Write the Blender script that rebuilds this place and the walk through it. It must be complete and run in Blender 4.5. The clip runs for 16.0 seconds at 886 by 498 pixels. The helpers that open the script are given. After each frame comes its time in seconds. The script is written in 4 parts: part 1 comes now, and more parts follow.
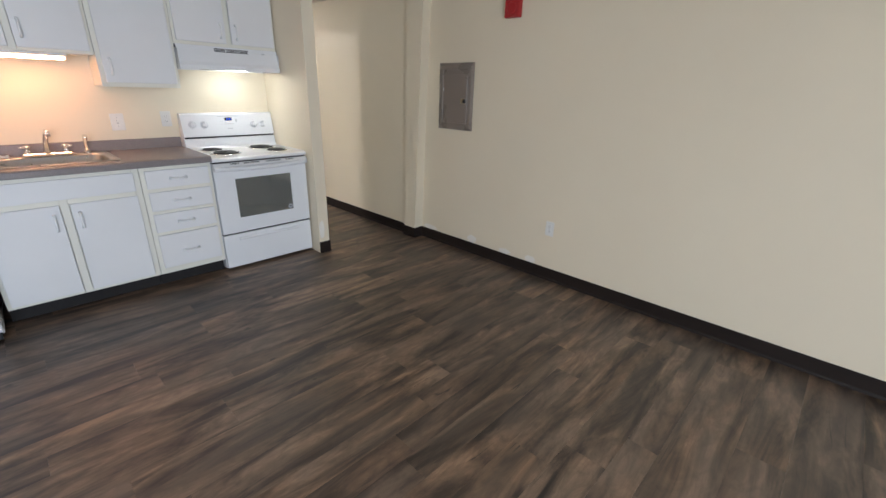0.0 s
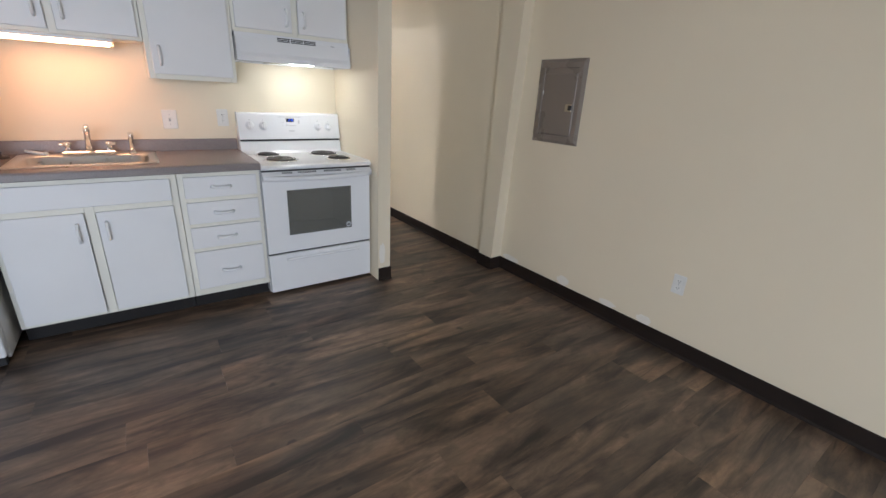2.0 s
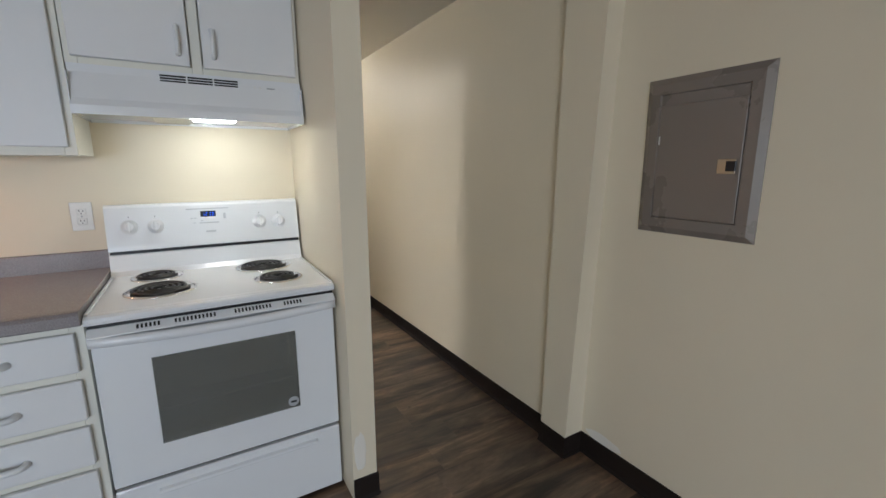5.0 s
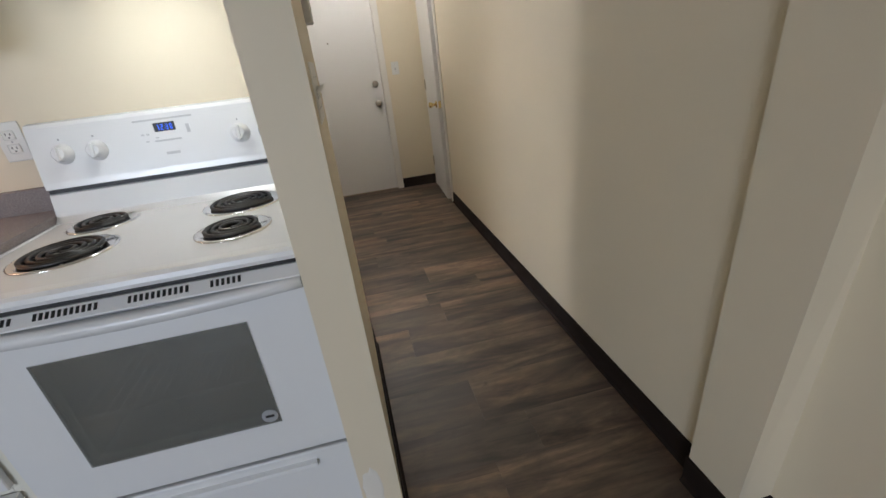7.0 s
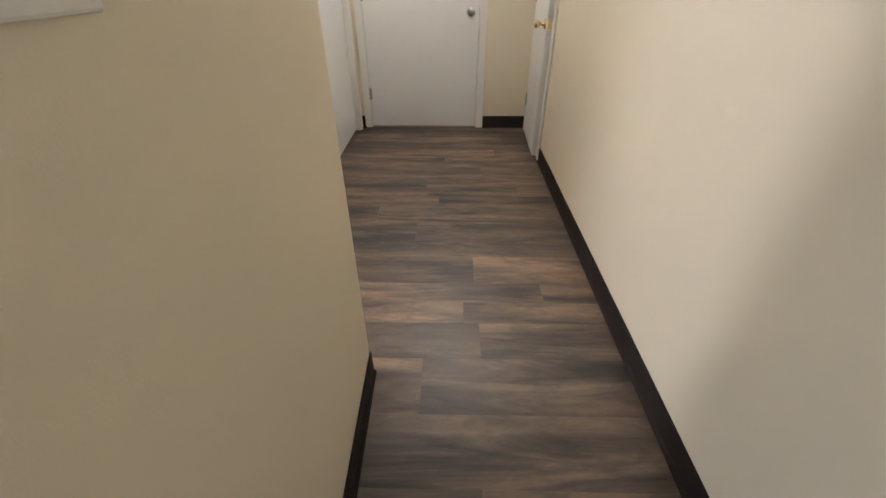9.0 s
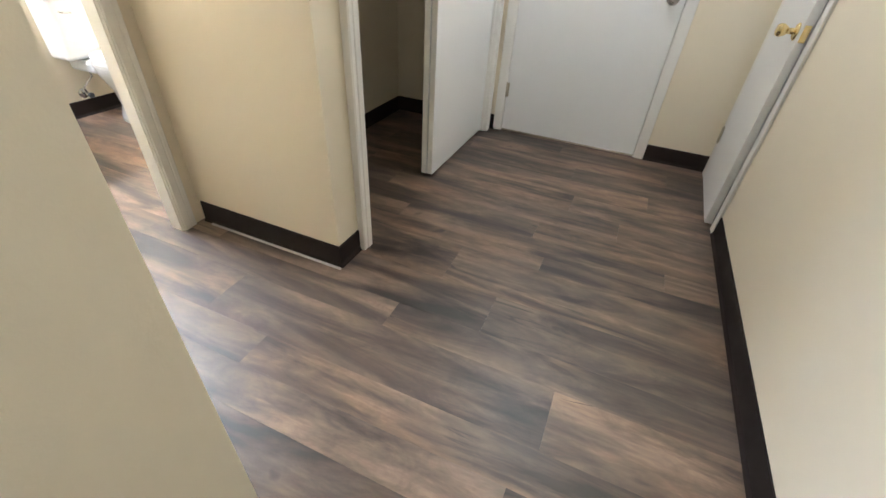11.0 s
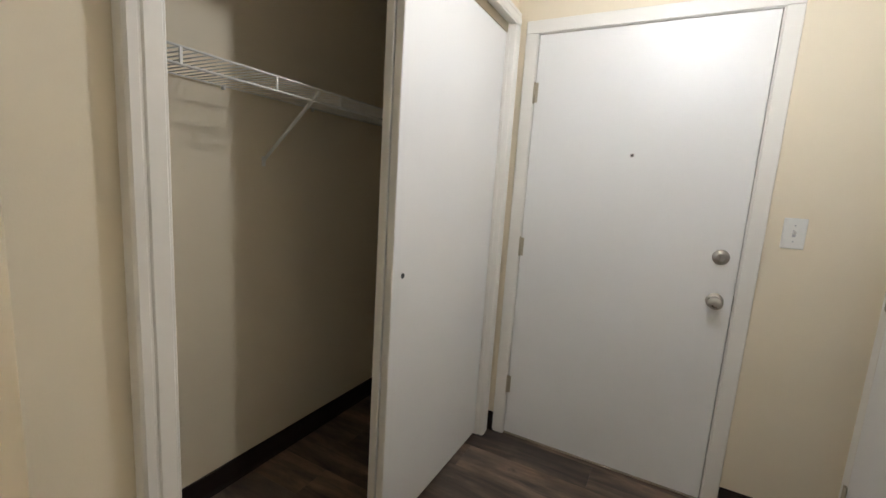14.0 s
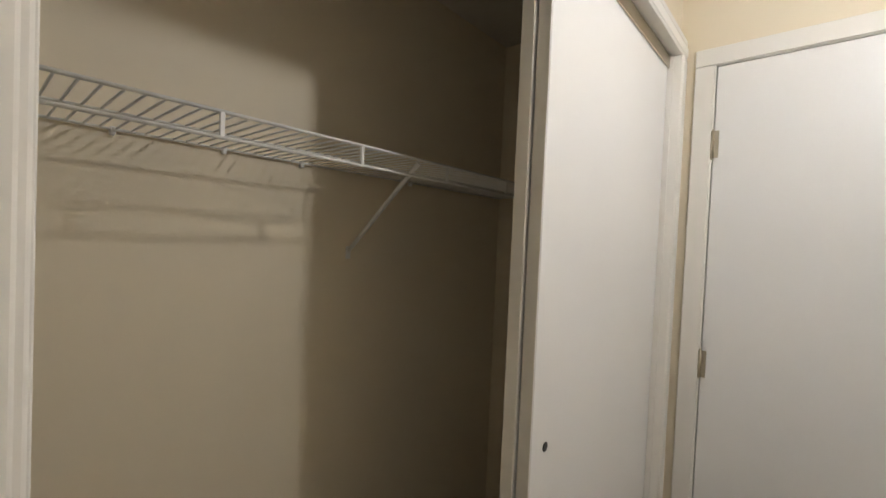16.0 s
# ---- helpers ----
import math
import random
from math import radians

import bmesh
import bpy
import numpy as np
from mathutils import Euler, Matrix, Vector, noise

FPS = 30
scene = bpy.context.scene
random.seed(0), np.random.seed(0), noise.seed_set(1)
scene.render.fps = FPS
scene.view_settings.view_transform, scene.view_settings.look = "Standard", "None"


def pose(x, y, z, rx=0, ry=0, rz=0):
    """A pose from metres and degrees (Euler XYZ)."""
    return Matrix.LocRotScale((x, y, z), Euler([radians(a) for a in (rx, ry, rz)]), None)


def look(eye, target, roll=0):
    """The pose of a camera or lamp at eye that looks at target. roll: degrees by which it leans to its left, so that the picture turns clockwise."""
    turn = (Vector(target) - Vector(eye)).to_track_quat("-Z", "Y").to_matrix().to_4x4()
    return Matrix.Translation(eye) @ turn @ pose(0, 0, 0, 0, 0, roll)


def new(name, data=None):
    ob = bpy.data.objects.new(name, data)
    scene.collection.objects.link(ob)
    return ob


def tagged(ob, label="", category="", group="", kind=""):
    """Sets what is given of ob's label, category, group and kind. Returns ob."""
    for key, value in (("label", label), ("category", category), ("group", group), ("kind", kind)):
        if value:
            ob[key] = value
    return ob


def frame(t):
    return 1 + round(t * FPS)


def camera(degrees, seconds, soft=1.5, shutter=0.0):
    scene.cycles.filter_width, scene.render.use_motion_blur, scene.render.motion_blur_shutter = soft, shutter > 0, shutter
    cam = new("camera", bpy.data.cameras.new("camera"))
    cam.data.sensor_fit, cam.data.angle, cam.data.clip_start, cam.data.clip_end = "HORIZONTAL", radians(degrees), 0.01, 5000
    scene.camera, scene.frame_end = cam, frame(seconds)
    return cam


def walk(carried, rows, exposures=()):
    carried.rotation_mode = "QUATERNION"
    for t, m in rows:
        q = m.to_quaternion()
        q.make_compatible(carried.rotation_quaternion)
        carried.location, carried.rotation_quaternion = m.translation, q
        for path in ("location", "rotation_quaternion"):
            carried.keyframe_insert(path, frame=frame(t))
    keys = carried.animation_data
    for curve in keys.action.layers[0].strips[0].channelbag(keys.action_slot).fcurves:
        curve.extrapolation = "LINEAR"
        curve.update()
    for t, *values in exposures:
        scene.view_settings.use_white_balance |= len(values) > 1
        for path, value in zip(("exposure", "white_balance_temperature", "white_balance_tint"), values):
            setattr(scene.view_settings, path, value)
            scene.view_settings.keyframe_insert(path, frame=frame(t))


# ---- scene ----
cam = camera(93.2, 16.0)
PATH = [
    (0, (0.088, 0.328, 1.43), (-1.203, 1.681, 0.723), 1.7),
    (0.5, (0.009, 0.344, 1.415), (-1.428, 1.547, 0.717), 1.2),
    (1, (-0.156, 0.432, 1.385), (-1.657, 1.568, 0.708), 3.1),
    (1.5, (-0.344, 0.583, 1.364), (-1.826, 1.739, 0.684), 3.4),
    (2, (-0.505, 0.779, 1.385), (-2.02, 1.888, 0.697), 3.1),
    (2.5, (-0.674, 0.91, 1.381), (-2.232, 1.968, 0.708), 2.7),
    (3, (-0.936, 1.039, 1.349), (-2.524, 2.128, 0.807), 0.9),
    (3.5, (-1.17, 1.209, 1.351), (-2.751, 2.289, 0.773), -0.6),
    (4, (-1.321, 1.388, 1.381), (-2.968, 2.415, 0.903), -1.7),
    (4.5, (-1.507, 1.531, 1.359), (-3.176, 2.548, 0.935), -1.3),
    (4.7, (-1.601, 1.596, 1.352), (-3.281, 2.619, 0.988), -0.3),
    (6.8, (-2.357, 2.257, 1.266), (-4.146, 2.697, 0.487), -5.2),
    (7, (-2.41, 2.3, 1.247), (-4.202, 2.623, 0.419), -6.8),
    (7.5, (-2.551, 2.472, 1.235), (-4.268, 2.497, 0.211), -5.7),
    (8, (-2.703, 2.509, 1.207), (-4.378, 2.496, 0.115), -3.2),
    (8.2, (-2.801, 2.503, 1.193), (-4.484, 2.524, 0.113), -1.6),
    (10.3, (-3.726, 2.491, 1.13), (-5.303, 2.225, -0.071), 2.1),
    (10.5, (-3.809, 2.495, 1.105), (-5.375, 2.167, -0.095), 2.2),
    (11, (-3.999, 2.544, 1.109), (-5.486, 1.953, -0.09), 3.7),
    (11.5, (-4.119, 2.593, 1.123), (-5.509, 1.833, -0.097), 5.2),
    (12, (-4.284, 2.533, 1.107), (-5.75, 1.849, -0.069), 5.0),
    (12.5, (-4.507, 2.449, 1.149), (-6.143, 1.818, 0.186), 1.6),
    (13, (-4.665, 2.45, 1.214), (-6.396, 1.697, 0.553), 1.8),
    (13.5, (-4.788, 2.476, 1.286), (-6.534, 1.582, 0.898), 3.9),
    (14, (-4.868, 2.43, 1.298), (-6.611, 1.499, 0.995), 3.7),
    (14.5, (-4.976, 2.313, 1.313), (-6.688, 1.306, 1.073), 3.0),
    (15, (-5.069, 2.224, 1.339), (-6.672, 1.049, 1.118), 2.5),
    (15.5, (-5.194, 2.143, 1.398), (-6.708, 0.844, 1.257), 2.4),
    (16, (-5.241, 2.051, 1.401), (-6.746, 0.734, 1.353), 2.5),
]
EXPOSURE = [(0.0, 0.36, 6200, 16), (1.5, 0.31, 6200, 17), (3.0, 0.17, 6200, 16), (4.7, 0.02, 6150, 14), (7.0, 0.0, 6200, 16), (8.2, 0.28, 6400, 18), (10.3, 1.14, 5550, 15), (11.5, 1.10, 5500, 12),
            (12.5, 1.2, 5550, 14), (13.0, 1.05, 5550, 18), (13.5, 0.60, 5750, 19), (14.0, 0.36, 5800, 15), (15.0, 0.29, 5950, 15), (16.0, 0.24, 6100, 16)]
walk(cam, [(t, look(eye, target, roll)) for t, eye, target, roll in PATH], EXPOSURE)

# ---- world and lights ----
world = bpy.data.worlds.new("world")
scene.world = world
world.use_nodes = True
_sky = world.node_tree.nodes.new("ShaderNodeTexSky")
_sky.sky_type = "NISHITA"
_sky.sun_disc = False
_sky.sun_elevation, _sky.sun_rotation = radians(35), radians(200)
_bg = world.node_tree.nodes["Background"]
_bg.inputs["Strength"].default_value = 0.1
world.node_tree.links.new(_sky.outputs["Color"], _bg.inputs["Color"])

H = 2.30              # ceiling height
WINDOW_POWER = 148.0  # daylight through the living room window
SINK_LIGHT, HOOD_LIGHT, HALL_LIGHT, VANITY_LIGHT = 28.0, 36.0, 250.0, 340.0


def area_lamp(name, m, sx, sy, watts, colour):
    data = bpy.data.lights.new(name, "AREA")
    data.shape, data.size, data.size_y = "RECTANGLE", sx, sy
    data.energy, data.color = watts, colour
    ob = new(name, data)
    ob.matrix_world = m
    return ob


area_lamp("window_daylight", look((2.90, -0.85, 1.35), (0.0, -0.85, 0.05)), 2.4, 1.3, WINDOW_POWER, (0.765, 0.885, 1.0))


# ---- materials ----
def nodes_of(name):
    m = bpy.data.materials.new(name)
    m.use_nodes = True
    t = m.node_tree
    return m, t, t.nodes["Principled BSDF"], t.nodes.new, t.links.new


def mixed(t, fac, a, b, kind="MIX"):
    n = t.nodes.new("ShaderNodeMix")
    n.data_type, n.blend_type = "RGBA", kind
    for socket, v in ((n.inputs[0], fac), (n.inputs[6], a), (n.inputs[7], b)):
        if isinstance(v, (int, float)):
            socket.default_value = v
        elif isinstance(v, tuple):
            socket.default_value = (*v, 1)
        else:
            t.links.new(v, socket)
    return n.outputs[2]


def noise_of(t, scale, detail=4.0, rough=0.55, stretch=(1, 1, 1), distort=0.0, source="Object"):
    tc, mp, n = t.nodes.new("ShaderNodeTexCoord"), t.nodes.new("ShaderNodeMapping"), t.nodes.new("ShaderNodeTexNoise")
    mp.inputs["Scale"].default_value = stretch
    t.links.new(tc.outputs[source], mp.inputs["Vector"])
    t.links.new(mp.outputs[0], n.inputs["Vector"])
    n.inputs["Scale"].default_value, n.inputs["Detail"].default_value = scale, detail
    n.inputs["Roughness"].default_value, n.inputs["Distortion"].default_value = rough, distort
    return n.outputs["Fac"], mp


def ramp_of(t, fac, *stops):
    r = t.nodes.new("ShaderNodeValToRGB")
    while len(r.color_ramp.elements) < len(stops):
        r.color_ramp.elements.new(0.5)
    for e, (p, c) in zip(r.color_ramp.elements, stops):
        e.position, e.color = p, (*c, 1) if isinstance(c, tuple) else (c, c, c, 1)
    t.links.new(fac, r.inputs[0])
    return r.outputs[0]


def bumped(t, bsdf, height, strength, distance):
    b = t.nodes.new("ShaderNodeBump")
    b.inputs["Strength"].default_value, b.inputs["Distance"].default_value = strength, distance
    t.links.new(height, b.inputs["Height"])
    t.links.new(b.outputs[0], bsdf.inputs["Normal"])


def paint(name, colour, rough=0.6, vary=0.05, grain=220.0, bump=0.15, blotch=2.0, dist=0.001, coat=0.0):
    m, t, bsdf, _, link = nodes_of(name)
    big, _a = noise_of(t, blotch, 5)
    small, _b = noise_of(t, grain, 3)
    dark = tuple(c * (1 - 2 * vary) for c in colour)
    col = mixed(t, ramp_of(t, big, (0.3, 0.0), (0.7, 1.0)), dark, colour)
    col = mixed(t, 0.10, col, ramp_of(t, small, (0.35, dark), (0.65, colour)))
    link(col, bsdf.inputs["Base Color"])
    r = ramp_of(t, big, (0.3, max(rough - 0.06, 0.02)), (0.7, min(rough + 0.06, 1)))
    link(r, bsdf.inputs["Roughness"])
    if bump:
        bumped(t, bsdf, small, bump, dist)
    if coat:
        bsdf.inputs["Coat Weight"].default_value = coat
        bsdf.inputs["Coat Roughness"].default_value = 0.2
    return m


def metal(name, colour, rough=0.25, scale=60.0, stretch=(1, 1, 1)):
    m, t, bsdf, _, link = nodes_of(name)
    n, _a = noise_of(t, scale, 4, stretch=stretch)
    link(mixed(t, n, tuple(c * 0.92 for c in colour), colour), bsdf.inputs["Base Color"])
    link(ramp_of(t, n, (0.3, rough * 0.88), (0.7, min(rough * 1.12, 1))), bsdf.inputs["Roughness"])
    bsdf.inputs["Metallic"].default_value = 1.0
    return m


def plain(name, colour, rough=0.5, metallic=0.0):
    m, t, bsdf, _, link = nodes_of(name)
    n, _a = noise_of(t, 40, 3)
    link(mixed(t, n, tuple(c * 0.88 for c in colour), colour), bsdf.inputs["Base Color"])
    bsdf.inputs["Roughness"].default_value, bsdf.inputs["Metallic"].default_value = rough, metallic
    return m


def glowing(name, colour, strength, base=(0.9, 0.9, 0.9)):
    m, t, bsdf, _, link = nodes_of(name)
    bsdf.inputs["Base Color"].default_value = (*base, 1)
    bsdf.inputs["Emission Color"].default_value = (*colour, 1)
    bsdf.inputs["Emission Strength"].default_value = strength
    return m


def wood_floor():
    """Grey-brown printed vinyl plank; the grain runs along y, each plank takes its own stretch of it."""
    m, t, bsdf, add, link = nodes_of("vinyl_plank")
    info, geo = add("ShaderNodeObjectInfo"), add("ShaderNodeNewGeometry")
    rnd = add("ShaderNodeCombineXYZ")
    mul = add("ShaderNodeMath")
    mul.operation = "MULTIPLY"
    mul.inputs[1].default_value = 37.0
    link(info.outputs["Random"], mul.inputs[0])
    for i in range(3):
        link(mul.outputs[0], rnd.inputs[i])
    vec = add("ShaderNodeVectorMath")
    link(geo.outputs["Position"], vec.inputs[0])
    link(rnd.outputs[0], vec.inputs[1])

    def grain(scale, stretch, detail, rough, distort):
        mp, n = add("ShaderNodeMapping"), add("ShaderNodeTexNoise")
        mp.inputs["Scale"].default_value = stretch
        link(vec.outputs[0], mp.inputs["Vector"])
        link(mp.outputs[0], n.inputs["Vector"])
        n.inputs["Scale"].default_value, n.inputs["Detail"].default_value = scale, detail
        n.inputs["Roughness"].default_value, n.inputs["Distortion"].default_value = rough, distort
        return n.outputs["Fac"]

    broad = grain(10.0, (1, 0.15, 1), 6, 0.60, 0.6)
    mottle = grain(17.0, (1, 0.42, 1), 6, 0.66, 0.8)
    fine = grain(85.0, (1, 0.08, 1), 5, 0.62, 0.5)
    cloud = grain(4.0, (1, 0.40, 1), 3, 0.5, 0.6)
    light = ramp_of(t, broad, (0.365, (0.0175, 0.0115, 0.0082)), (0.44, (0.067, 0.0440, 0.0298)), (0.53, (0.140, 0.0935, 0.0637)), (0.640, (0.242, 0.166, 0.112)))
    col = mixed(t, 0.50, light, ramp_of(t, mottle, (0.32, (0.16, 0.16, 0.16)), (0.50, (0.50, 0.50, 0.50)), (0.68, (0.80, 0.79, 0.77))), "OVERLAY")
    col = mixed(t, 0.14, col, ramp_of(t, fine, (0.30, (0.22, 0.22, 0.22)), (0.50, (0.55, 0.55, 0.55)), (0.72, (0.95, 0.95, 0.95))), "OVERLAY")
    grey = mixed(t, ramp_of(t, cloud, (0.46, 0.0), (0.70, 0.55)), col, (0.097, 0.074, 0.057))
    tone = ramp_of(t, info.outputs["Random"], (0.0, (0.70, 0.69, 0.69)), (0.35, (0.92, 0.91, 0.91)), (0.7, (1.08, 1.06, 1.02)), (1.0, (1.20, 1.16, 1.09)))
    col = mixed(t, 1.0, grey, tone, "MULTIPLY")
    hue = grain(5.0, (1, 0.25, 1), 3, 0.5, 0.3)
    col = mixed(t, 1.0, col, ramp_of(t, hue, (0.36, (1.08, 1.0, 0.92)), (0.5, (1.0, 1.0, 1.0)), (0.64, (0.97, 0.99, 1.03))), "MULTIPLY")
    crack = ramp_of(t, grain(15.0, (1, 0.05, 1), 2, 0.4, 0.3), (0.490, 0.0), (0.5, 1.0), (0.510, 0.0))
    col = mixed(t, mixed(t, ramp_of(t, grain(4.0, (1, 0.6, 1), 2, 0.5, 0.0), (0.58, 0.0), (0.66, 0.85)), (0, 0, 0), crack), col, (0.014, 0.010, 0.008))
    # knots
    vm, v = add("ShaderNodeMapping"), add("ShaderNodeTexVoronoi")
    vm.inputs["Scale"].default_value = (1, 0.6, 1)
    wob, wsc, wad = add("ShaderNodeTexNoise"), add("ShaderNodeVectorMath"), add("ShaderNodeVectorMath")
    wob.inputs["Scale"].default_value = 14.0
    wsc.operation = "SCALE"
    wsc.inputs["Scale"].default_value = 0.09
    link(vec.outputs[0], wob.inputs["Vector"])
    link(wob.outputs["Color"], wsc.inputs[0])
    link(vec.outputs[0], wad.inputs[0])
    link(wsc.outputs[0], wad.inputs[1])
    link(wad.outputs[0], vm.inputs["Vector"])
    link(vm.outputs[0], v.inputs["Vector"])
    v.inputs["Scale"].default_value = 3.9
    ring = ramp_of(t, v.outputs["Distance"], (0.045, 0.0), (0.08, 0.28), (0.16, 0.0))
    col = mixed(t, ring, col, (0.17, 0.118, 0.080))
    knot = ramp_of(t, v.outputs["Distance"], (0.022, 1.0), (0.045, 0.5), (0.070, 0.0))
    col = mixed(t, mixed(t, 0.75, (0, 0, 0), knot), col, (0.022, 0.015, 0.011))
    link(col, bsdf.inputs["Base Color"])
    link(ramp_of(t, fine, (0.3, 0.42), (0.7, 0.50)), bsdf.inputs["Roughness"])
    bsdf.inputs["Specular IOR Level"].default_value = 0.85
    bumped(t, bsdf, fine, 0.10, 0.0010)
    return m


def laminate():
    m, t, bsdf, _, link = nodes_of("grey_laminate")
    a, _a = noise_of(t, 260, 3, 0.7)
    b, _b = noise_of(t, 34, 4, 0.6)
    col = ramp_of(t, a, (0.32, (0.195, 0.166, 0.162)), (0.5, (0.25, 0.216, 0.212)), (0.68, (0.31, 0.272, 0.266)))
    col = mixed(t, ramp_of(t, b, (0.35, 0.0), (0.65, 0.4)), col, (0.225, 0.195, 0.193))
    link(col, bsdf.inputs["Base Color"])
    bsdf.inputs["Roughness"].default_value = 0.27
    return m


def oven_glass():
    m, t, bsdf, _, link = nodes_of("oven_glass")
    n, _a = noise_of(t, 7, 3)
    link(ramp_of(t, n, (0.3, (0.33, 0.335, 0.30)), (0.7, (0.38, 0.38, 0.345))), bsdf.inputs["Base Color"])
    bsdf.inputs["Roughness"].default_value = 0.05
    bsdf.inputs["Specular IOR Level"].default_value = 0.8
    bsdf.inputs["Transmission Weight"].default_value = 0.62
    return m


M_WALL = paint("cream_wall_paint", (0.805, 0.714, 0.548), 0.55, 0.02, 260, 0.22, 1.3)
M_CEIL = paint("ceiling_paint", (0.74, 0.70, 0.62), 0.8, 0.03, 120, 0.4, 1.0)
M_TRIM = paint("cream_white_trim_paint", (0.83, 0.80, 0.74), 0.38, 0.02, 90, 0.08, 3.0)
M_DOOR = paint("white_door_paint", (0.82, 0.81, 0.79), 0.36, 0.018, 160, 0.10, 2.0)
M_CAB = paint("white_cabinet_paint", (0.80, 0.80, 0.80), 0.42, 0.02, 140, 0.10, 3.0)
M_FRAME = paint("cream_cabinet_frame_paint", (0.81, 0.79, 0.70), 0.45, 0.03, 120, 0.12, 4.0)
M_APPL = paint("white_appliance_enamel", (0.82, 0.83, 0.84), 0.22, 0.008, 300, 0.02, 2.0, coat=0.3)
M_FRIDGE = paint("textured_white_fridge_enamel", (0.80, 0.81, 0.82), 0.4, 0.01, 420, 0.25, 2.0)
M_BASE = paint("dark_brown_vinyl_base", (0.020, 0.0132, 0.0105), 0.60, 0.15, 70, 0.1, 5.0)
M_BASE.node_tree.nodes["Principled BSDF"].inputs["Specular IOR Level"].default_value = 0.25
M_KICK = paint("black_toe_kick", (0.010, 0.008, 0.0075), 0.75, 0.2, 60, 0.1, 4.0)
M_FLOOR = wood_floor()
M_SUB = plain("subfloor", (0.02, 0.017, 0.015), 0.9)
M_COUNTER = laminate()
M_STEEL = metal("brushed_stainless", (0.66, 0.64, 0.61), 0.30, 18)
M_CHROME = metal("chrome", (0.80, 0.80, 0.80), 0.10, 20)
M_NICKEL = metal("satin_nickel", (0.46, 0.43, 0.39), 0.30, 40)
M_BRASS = metal("polished_brass", (0.86, 0.69, 0.34), 0.2, 40)
M_HINGE = metal("tarnished_hinge_metal", (0.52, 0.46, 0.35), 0.38, 80)
M_PANEL = paint("grey_panel_enamel", (0.225, 0.188, 0.160), 0.30, 0.008, 240, 0.05, 4.0)
M_BLACK = plain("black_plastic", (0.014, 0.014, 0.015), 0.4)
M_COIL = metal("burner_coil", (0.075, 0.073, 0.072), 0.45, 90)
M_PLATE = plain("white_plastic_plate", (0.82, 0.81, 0.77), 0.35)
M_HANDLE = plain("white_plastic_handle", (0.87, 0.88, 0.88), 0.4)
M_RED = plain("red_alarm_plastic", (0.42, 0.016, 0.018), 0.35)
M_GLASS = oven_glass()
M_LINER = paint("dark_oven_enamel", (0.20, 0.205, 0.19), 0.35, 0.1, 300, 0.1, 6.0)
M_GREYPRINT = plain("grey_print", (0.42, 0.43, 0.45), 0.5)
M_PALEPRINT = plain("pale_grey_print", (0.60, 0.61, 0.63), 0.5)
M_DARKPRINT = plain("dark_print", (0.10, 0.10, 0.11), 0.5)
M_SLOT = plain("dark_slot", (0.012, 0.012, 0.012), 0.7)
M_PORC = plain("white_porcelain", (0.84, 0.84, 0.83), 0.12)
M_WIRE = plain("white_vinyl_coated_wire", (0.85, 0.84, 0.81), 0.4)
M_CAULK = plain("white_caulk", (0.36, 0.34, 0.32), 0.6)
M_PATCH = paint("fresh_wall_filler", (0.86, 0.815, 0.735), 0.7, 0.02, 200, 0.2, 8.0)
M_FILTER = metal("hood_filter_mesh", (0.5, 0.5, 0.48), 0.5, 300)
M_DISPLAY = glowing("blue_clock_digits", (0.015, 0.13, 1.0), 1.5, (0.01, 0.02, 0.05))
M_SINKGLOW = glowing("warm_fluorescent_tube", (1.0, 0.47, 0.235), SINK_LIGHT)
M_HOODGLOW = glowing("hood_bulb_lens", (0.95, 1.0, 0.93), HOOD_LIGHT)
M_HALLGLOW = glowing("hall_lamp_glass", (1.0, 0.99, 0.915), HALL_LIGHT)
M_VANGLOW = glowing("vanity_bulb_glass", (0.93, 0.965, 1.0), VANITY_LIGHT)


# ---- mesh helpers ----
def box(bm, x0, x1, y0, y1, z0, z1, bevel=0.0, segments=2):
    x0, x1, y0, y1, z0, z1 = min(x0, x1), max(x0, x1), min(y0, y1), max(y0, y1), min(z0, z1), max(z0, z1)
    vs = [bm.verts.new((x, y, z)) for x in (x0, x1) for y in (y0, y1) for z in (z0, z1)]
    faces = [bm.faces.new([vs[i] for i in f]) for f in ((0, 1, 3, 2), (4, 6, 7, 5), (0, 4, 5, 1), (2, 3, 7, 6), (0, 2, 6, 4), (1, 5, 7, 3))]
    if bevel:
        edges = list({e for f in faces for e in f.edges})
        bmesh.ops.bevel(bm, geom=edges, offset=bevel, segments=segments, affect="EDGES", profile=0.5)
    return bm


def boxed(*a, **k):
    return box(bmesh.new(), *a, **k)


def prism(bm, profile, axis, a, b):
    """Extrudes a closed outline from a to b along an axis; the outline's pairs are the other two axes in order."""
    def at(p, v):
        return {"x": (v, p[0], p[1]), "y": (p[0], v, p[1]), "z": (p[0], p[1], v)}[axis]
    one, two = [bm.verts.new(at(p, a)) for p in profile], [bm.verts.new(at(p, b)) for p in profile]
    n = len(profile)
    fs = [bm.faces.new(one[::-1]), bm.faces.new(two)]
    for i in range(n):
        fs.append(bm.faces.new((one[i], one[(i + 1) % n], two[(i + 1) % n], two[i])))
    bmesh.ops.recalc_face_normals(bm, faces=fs)
    return bm


